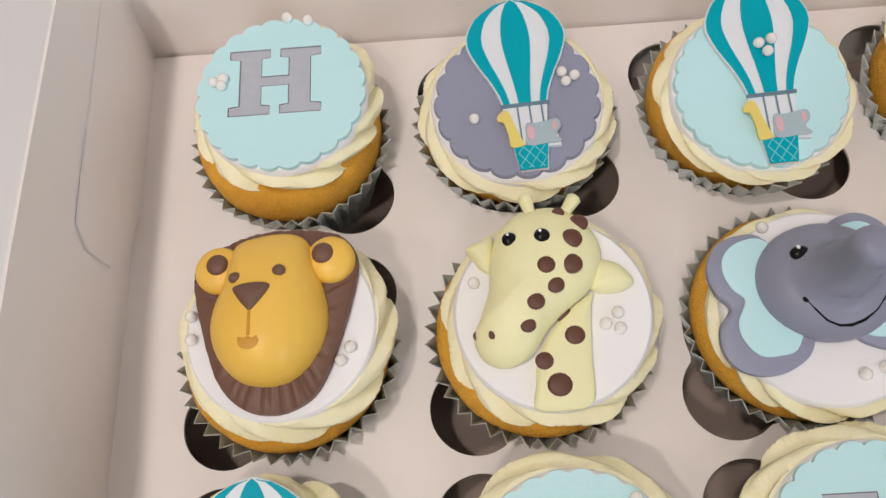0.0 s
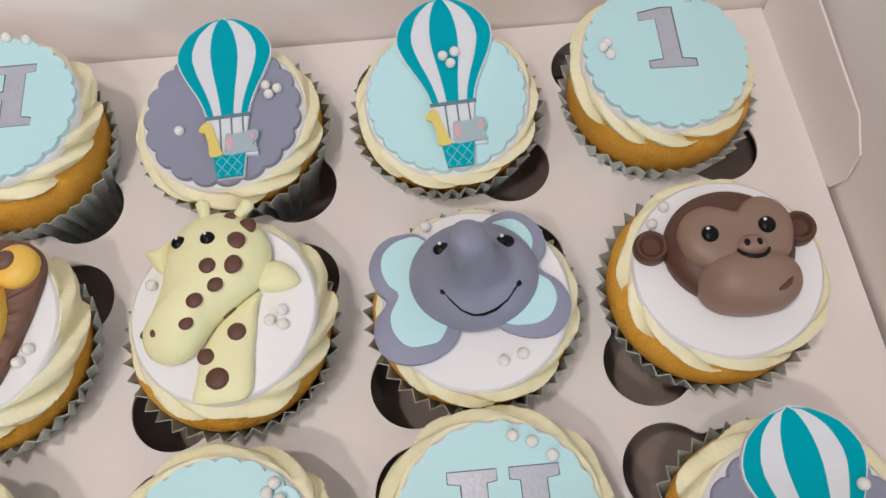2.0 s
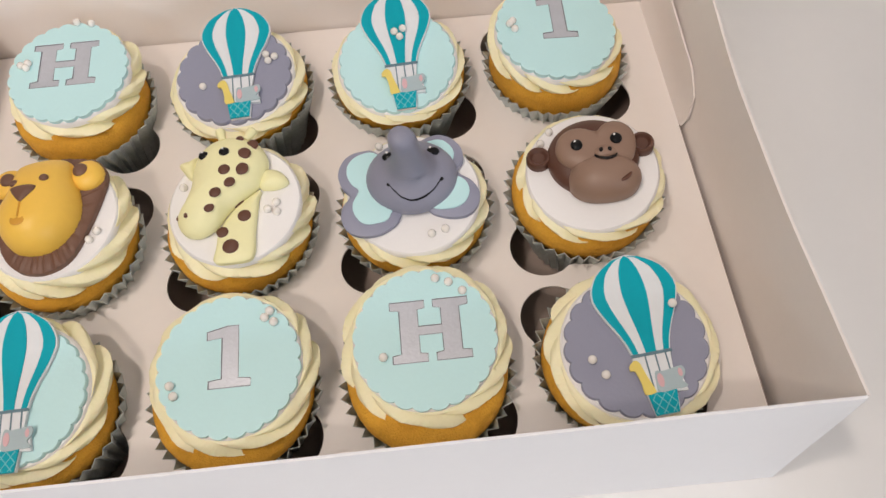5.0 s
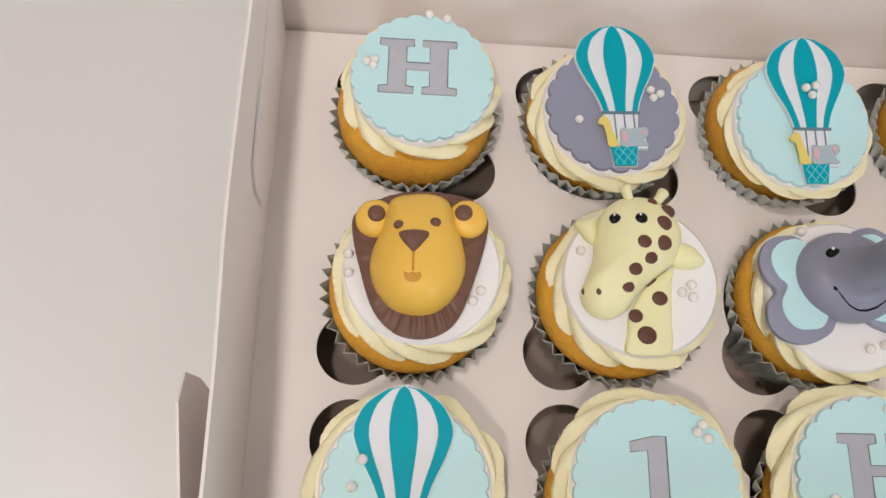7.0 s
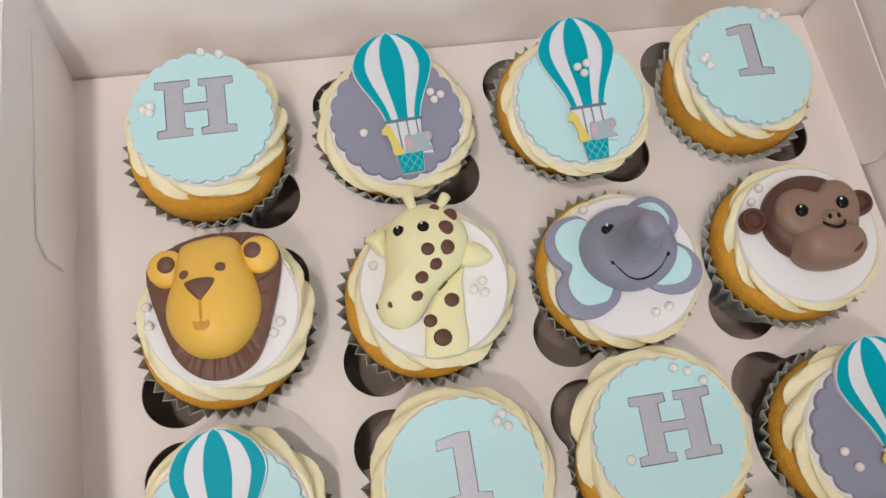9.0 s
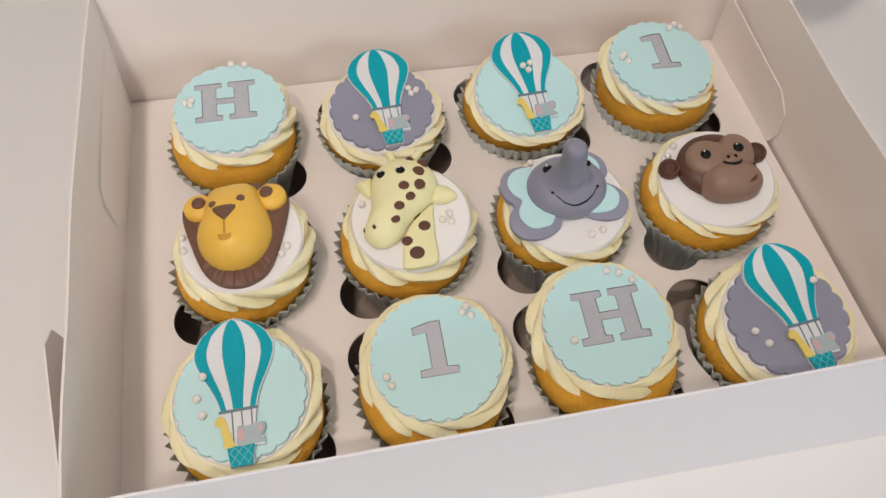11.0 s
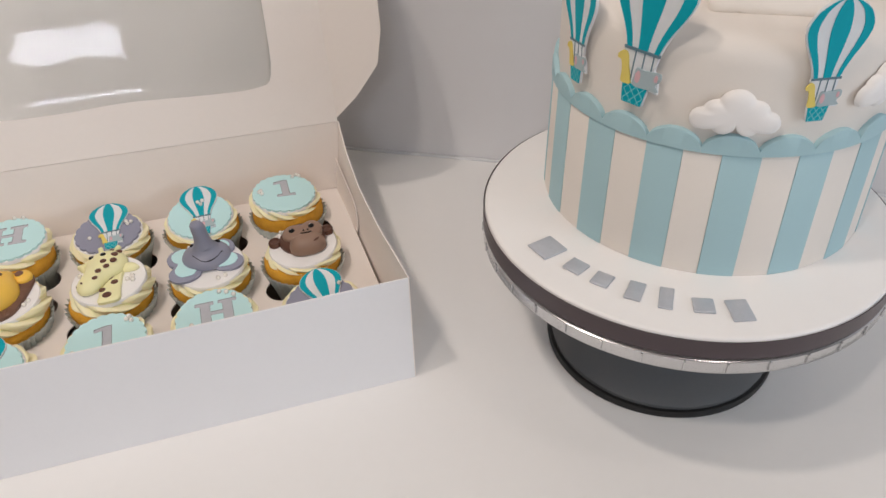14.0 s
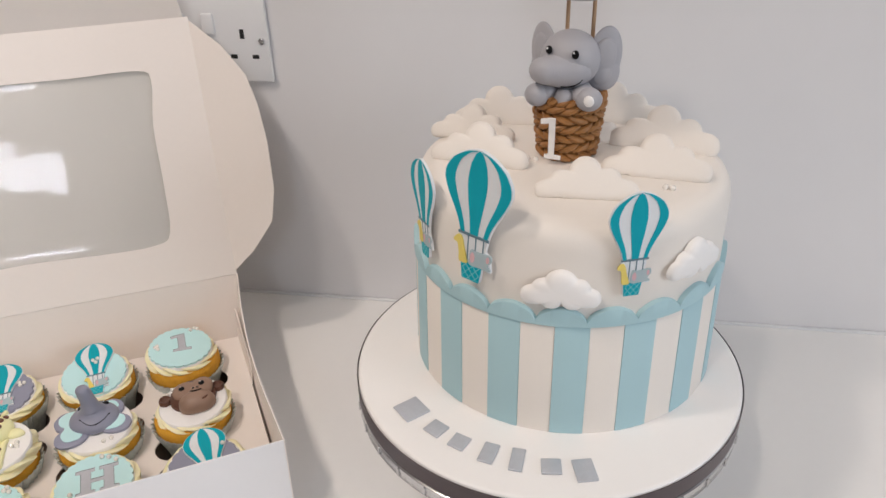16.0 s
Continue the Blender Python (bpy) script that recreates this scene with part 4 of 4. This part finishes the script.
# ---- cake, board and turntable ----
CAKE = Vector((0.4930, 0.0010, 0))
BOARD = Vector((0.4703, -0.0187, 0))
stand = empty("cake_turntable", pose(0.4695, -0.0200, 0), "metal cake turntable with a dark grey foot", "turntable")
part("foot", lathe(bmesh.new(), [(0.030, 0.004), (0.083, 0.0045), (0.0835, 0.009), (0.078, 0.013), (0.060, 0.018), (0.042, 0.030), (0.032, 0.055), (0.030, 0.096)], 72), M_BASE, stand, "dark grey flared foot")
part("rubber_ring", lathe(bmesh.new(), [(0.078, 0.0003), (0.086, 0.0003), (0.0865, 0.003), (0.0855, 0.0055), (0.080, 0.0058)], 72), M_RUBBER, stand, "black rubber foot ring")
part("plate", lathe(bmesh.new(), [(0.030, 0.092), (0.120, 0.094), (0.1365, 0.098), (0.1385, 0.1005), (0.1385, 0.1085), (0.1370, 0.1095), (0.05, 0.1095)], 128), M_STEEL, stand, "polished aluminium plate")
# Added ribs imitate the bright dashes that downlights reflect along the rim.
rib = part("glint_rib", box(bmesh.new(), 0.1382, -0.0007, 0.1012, 0.1394, 0.0007, 0.1080, 0.0003), M_STEEL, stand, "added rib standing in for a bright reflection on the plate's rim")
for k in range(1, 36):
    more = new("glint_rib", rib.data)
    more.parent = stand
    more.matrix_basis = pose(0, 0, 0, 0, 0, 10 * k)
drum = empty("cake_board", pose(BOARD.x, BOARD.y, 0.1100), "round white iced cake board with dark ribbon edge", "cake board")
part("iced_top", lathe(bmesh.new(), [(0.1380, 0.0), (0.1380, 0.0135), (0.1370, 0.0149), (0.1352, 0.0153), (0.06, 0.0153)], 128), M_WHITE, drum, "smooth white icing")
part("ribbon", lathe(bmesh.new(), [(0.1386, 0.0004), (0.1390, 0.0004), (0.1390, 0.0136), (0.1386, 0.0136)], 128, close=False), M_RIBBON, drum, "dark brown satin ribbon")
BTOP = 0.1253
NAME_AT = Vector((0.4725, -0.0085, 0))
ANG = (-165.7, -153.2, -143.7, -133.5, -124.6, -114.5, -105.3)
SIZE = ((0.0180, 0.0185), (0.0125, 0.0125), (0.0115, 0.0125), (0.0100, 0.0170), (0.0085, 0.0190), (0.0125, 0.0125), (0.0130, 0.0180))
OFF = (0.1165, 0.1165, 0.1175, 0.1180, 0.1185, 0.1215, 0.1255)
for a, (w, h), o in zip(ANG, SIZE, OFF):
    q = radians(a)
    r = o
    at = (NAME_AT.x + r * math.cos(q), NAME_AT.y + r * math.sin(q), BTOP + 0.0001)
    bar = part("name_bar", box(bmesh.new(), -w / 2, -h / 2, 0, w / 2, h / 2, 0.0016, 0.0006), M_SILVER, None, m=pose(*at, 0, 0, a + 90))
    tagged(bar, "silver-grey icing bar on the cake board", "icing bar", "bars on the cake board")

cake = empty("birthday_cake", pose(CAKE.x, CAKE.y, BTOP), "tall white fondant cake with pale blue stripes", "cake")
CT, CR = 0.1480, 0.1045
part("cake_body", lathe(bmesh.new(), [(CR + 0.002, 0.0), (CR + 0.001, 0.05), (CR, 0.10), (CR, CT - 0.016), (CR - 0.001, CT - 0.010), (CR - 0.004, CT - 0.0045), (CR - 0.009, CT - 0.0012), (CR - 0.016, CT), (0.03, CT)], 128), M_CAKE, cake, "ivory-white fondant covering")


def on_side(angle, z, out=0.0):
    """The pose of a thing on the cake's side: x along it, y up, z outwards."""
    q = radians(angle)
    return axes(((CR + out) * math.cos(q), (CR + out) * math.sin(q), z), (-math.sin(q), math.cos(q), 0), (0, 0, 1))


def curved_panel(a0, a1, z0, top, r0, r1, n=8):
    """A strip that follows the cake's side, its top edge given by top(angle)."""
    bm, rows = bmesh.new(), []
    for i in range(n + 1):
        a = radians(a0 + (a1 - a0) * i / n)
        t = top(a0 + (a1 - a0) * i / n)
        c, s = math.cos(a), math.sin(a)
        e = 0.0006
        rr = [(r0, z0), (r1, z0), (r1, t - e), (r1 - e, t), (r0, t)]
        rows.append([bm.verts.new(((r + 0.0018 * (1 - z / 0.1)) * c, (r + 0.0018 * (1 - z / 0.1)) * s, z)) for r, z in rr])
    for p, q in zip(rows, rows[1:]):
        for k in range(5):
            bm.faces.new((p[k], p[(k + 1) % 5], q[(k + 1) % 5], q[k]))
    bm.faces.new(rows[0])
    bm.faces.new(rows[-1][::-1])
    return bm


STEP = 360 / 32
EDGE = -133.4
for k in range(32):
    a = EDGE + k * STEP
    white = k % 2 == 0
    part("white_stripe" if white else "blue_stripe", curved_panel(a + 0.05, a + STEP - 0.05, 0.0002, lambda u: 0.0835, CR - 0.001, CR + (0.0022 if white else 0.0026)), M_CAKE if white else M_BLUE, cake)
NS = 22
for k in range(NS):
    w = 360 / NS
    a = -128.5 + k * w
    part("scallop_band", curved_panel(a, a + w - 0.05, 0.0832, lambda u: 0.0868 + 0.0085 * abs(math.sin(math.pi * min(1, max(0, (u - a) / w)))) ** 0.6, CR - 0.001, CR + 0.0034, 14), M_BLUE, cake, "pale blue scalloped border")


def cloud_outline(circles, n=72):
    """The outline of overlapping round puffs on a flat foot."""
    cx, cy = sum(c[0] for c in circles) / len(circles), sum(c[1] for c in circles) / len(circles)
    out = []
    for k in range(n):
        a = 2 * math.pi * k / n
        d = Vector((math.cos(a), math.sin(a)))
        best = 0.002
        for x, y, r in circles:
            p = Vector((x - cx, y - cy)) * MM
            b = p.dot(d)
            disc = b * b - p.length_squared + (r * MM) ** 2
            if disc > 0:
                best = max(best, b + math.sqrt(disc))
        out.append(Vector((cx * MM, cy * MM)) + d * best)
    return out


PUFFS = [(-19, -4, 6.5), (-11, 0, 8), (0, 4, 11), (11, 1, 8), (19, -4, 6.5), (8, -6, 7), (-6, -6, 7)]
for angle, z, k in ((-121.0, 0.1075, 0.92), (-75, 0.117, 0.88)):
    o = [p * k for p in cloud_outline(PUFFS)]
    part("side_cloud", Pillow(o, 0.0065, lip=0.0022, centre=(0, -0.001), power=4, rings=6).build(bmesh.new()), M_WHITE, cake, "white fondant cloud", m=on_side(angle, z, 0.0004))
for angle, top, k, tilt in ((-146.8, 0.1890, 1.40, -5.0), (-99.5, 0.1705, 1.07, 0.0), (-176.5, 0.1665, 1.08, 3.0)):
    balloon(cake, on_side(angle, top, 0.0030) @ pose(0, 0, 0, 0, 0, tilt) @ Matrix.Scale(k, 4), "teal and white striped balloon cut-out")

# clouds lying on the cake's top
TOPPUFFS = [(-27, 4, 6), (-17, 9.5, 7.5), (-3, 16, 9.5), (11, 11.5, 7.5), (22, 5, 7), (0, 6, 9), (-10, 3, 8), (12, 3, 8)]
# place of the flat foot on the top, turn, lean from lying flat, size
TOP_CLOUDS = [(-0.021, -0.060, -30, 55, 1.0), (-0.059, 0.014, -44, 60, 1.10), (-0.046, 0.056, -42, 64, 1.0), (-0.014, 0.078, -30, 72, 1.1),
              (0.034, -0.052, -38, 56, 1.1), (0.064, -0.016, -42, 64, 1.2), (0.062, 0.044, -36, 72, 1.2), (0.028, 0.016, -30, 62, 0.78)]
for x, y, turn, lean, k in TOP_CLOUDS:
    o = [Vector((p.x, max(p.y, -0.001))) * k for p in cloud_outline(TOPPUFFS)]
    part("top_cloud", Pillow(o, 0.0080, lip=0.0048, centre=(0, 0.010 * k), power=6, rings=6).build(bmesh.new()), M_CAKE, cake, "cream-white fondant cloud", m=pose(x, y, CT - 0.0022, lean, 0, turn))
pearl_at = [(-0.012, -0.088), (-0.008, -0.090), (-0.004, -0.087), (0.026, -0.070), (0.029, -0.073), (-0.030, 0.005), (-0.026, 0.001)]
for x, y in pearl_at:
    part("sugar_pearl", ball(bmesh.new(), x, y, CT + 0.0014, 0.0019, u=12, v=8), M_PEARL, cake)

# basket with rope weave
BX, BY = 0.4930, 0.0072
bask = empty("fondant_basket", pose(BX, BY, BTOP + CT), "woven caramel-brown fondant basket on top of the cake", "basket")
part("basket_wall", lathe(bmesh.new(), [(0.0165, 0.0), (0.0205, 0.0385), (0.0185, 0.0385), (0.015, 0.03)], 48), M_ROPE, bask)
for row in range(6):
    z = 0.0035 + row * 0.0066
    r = 0.0172 + row * 0.00075
    for k in range(14):
        a0 = 2 * math.pi * (k + 0.5 * (row % 2)) / 14
        pts = []
        for i in range(6):
            f = i / 5
            a = a0 + (f - 0.5) * 0.62
            pts.append(((r + 0.0018 * math.sin(math.pi * f)) * math.cos(a), (r + 0.0018 * math.sin(math.pi * f)) * math.sin(a), z + (f - 0.5) * (0.0046 if row % 2 else -0.0046)))
        part("rope_strand", tube(bmesh.new(), pts, 0.0021, 7, taper=lambda f: 0.65 + 0.45 * math.sin(math.pi * f)), M_ROPE, bask)
bm = bmesh.new()
for strand in range(2):
    pts = []
    for k in range(121):
        a = 2 * math.pi * k / 120
        ph = a * 11 + strand * math.pi
        pts.append(((0.0212 + 0.0014 * math.cos(ph)) * math.cos(a), (0.0212 + 0.0014 * math.cos(ph)) * math.sin(a), 0.0410 + 0.0014 * math.sin(ph)))
    tube(bm, pts, 0.0021, 7)
part("twisted_rim", bm, M_ROPE, bask, "twisted rope rim")
one = mm(smooth_loop([(-4.4, -15), (6.4, -15), (6.4, -12.6), (2.0, -12.0), (2.0, 15), (-1.6, 15), (-7.4, 13.6), (-7.2, 10.6), (-2.0, 11.4), (-1.8, -12.0), (-4.4, -12.6)], 1))
part("number_plaque", slab(bmesh.new(), one, 0, 0.0016), M_WHITE, bask, "white fondant number 1", smooth=False, m=axes((-0.0212, -0.0172, 0.0195), (0.743, -0.669, 0), (-0.05, -0.20, 1)))

# elephant figurine: one mesh
bm = bmesh.new()
FR = pose(0, 0, 0, 0, 0, -43)
def fb(x, y, z, rx, ry=None, rz=None, mat=0, turn=(0, 0, 0)):
    p = FR @ Vector((x, y, z))
    ball(bm, p.x, p.y, p.z, rx, ry, rz, mat, FR @ pose(0, 0, 0, *turn), 24, 16)
fb(0, 0, 0.040, 0.0155, 0.0145, 0.014)
fb(0, -0.004, 0.065, 0.0192, 0.0182, 0.0182)
for k in range(9):
    f = k / 8
    fb(-0.0005 - 0.0105 * f, -0.0115 - 0.0110 * f, 0.0605 + 0.0012 * f, 0.0165 - 0.0062 * f, 0.0128 - 0.0036 * f, 0.0122 - 0.0036 * f)
for s in (-1, 1):
    fb(s * 0.0195, 0.006, 0.064, 0.0115, 0.0036, 0.0205, 0, (0, s * 6, s * 30))
    fb(s * 0.0205, 0.0058, 0.0545, 0.0100, 0.0036, 0.0115, 0, (0, s * 6, s * 30))
    fb(s * 0.0200, 0.0030, 0.0655, 0.0078, 0.0030, 0.0125, 0, (0, s * 10, s * 30))
    fb(s * 0.0195, 0.0030, 0.0555, 0.0070, 0.0030, 0.0080, 0, (0, s * 10, s * 30))
    fb(s * 0.0165, -0.0185, 0.0445, 0.0085, 0.0078, 0.0075)
    fb(s * 0.0120, -0.0150, 0.0460, 0.0075, 0.0080, 0.0065)
fb(0.0005, -0.0180, 0.0440, 0.0060, 0.0060, 0.0060)
fb(-0.0100, -0.0195, 0.0738, 0.0021, 0.0016, 0.0026, 1)
fb(0.0070, -0.0213, 0.0725, 0.0023, 0.0016, 0.0027, 1)
fb(0.0180, -0.0255, 0.0455, 0.0034, 0.0015, 0.0036, 2)
# Tiny white balls model the highlights on the figurine's eyes.
for x, z in ((-0.0108, 0.0750), (0.0063, 0.0738)):
    fb(x, -0.0228 if x > 0 else -0.0210, z, 0.0006, 0.0005, 0.0007, 2)
for k in range(15):
    a = -0.2 + 1.35 * k / 14
    fb(0.0015 + 0.0108 * math.sin(a), -0.0212 + 0.0030 * k / 14, 0.0582 - 0.0078 * math.cos(a) + 0.0012, 0.0005, 0.0012, 0.0005, 1)
fig = part("elephant_figurine", bm, [M_FIG, M_BLACK, M_WHITE], None, m=pose(BX, BY, BTOP + CT))
tagged(fig, "small grey fondant elephant figurine sitting in the basket", "figurine")
topper = empty("balloon_topper", pose(BX, BY, BTOP + CT), "grey balloon topper on two wooden sticks", "cake topper")
for x, y in ((-0.001, 0.006), (0.013, -0.002)):
    part("stick", tube(bmesh.new(), [(x, y, 0.03), (x, y, 0.07), (x, y, 0.104)], 0.0013, 8), M_WOOD, topper, "thin wooden stick")
part("balloon_ball", lathe(bmesh.new(), [(0.006, 0.110), (0.014, 0.1115), (0.022, 0.116), (0.032, 0.128), (0.038, 0.146), (0.036, 0.165), (0.026, 0.180), (0.010, 0.187)], 40), M_FIG, topper, "pale grey fondant balloon", m=pose(0.006, 0.002, -0.010))
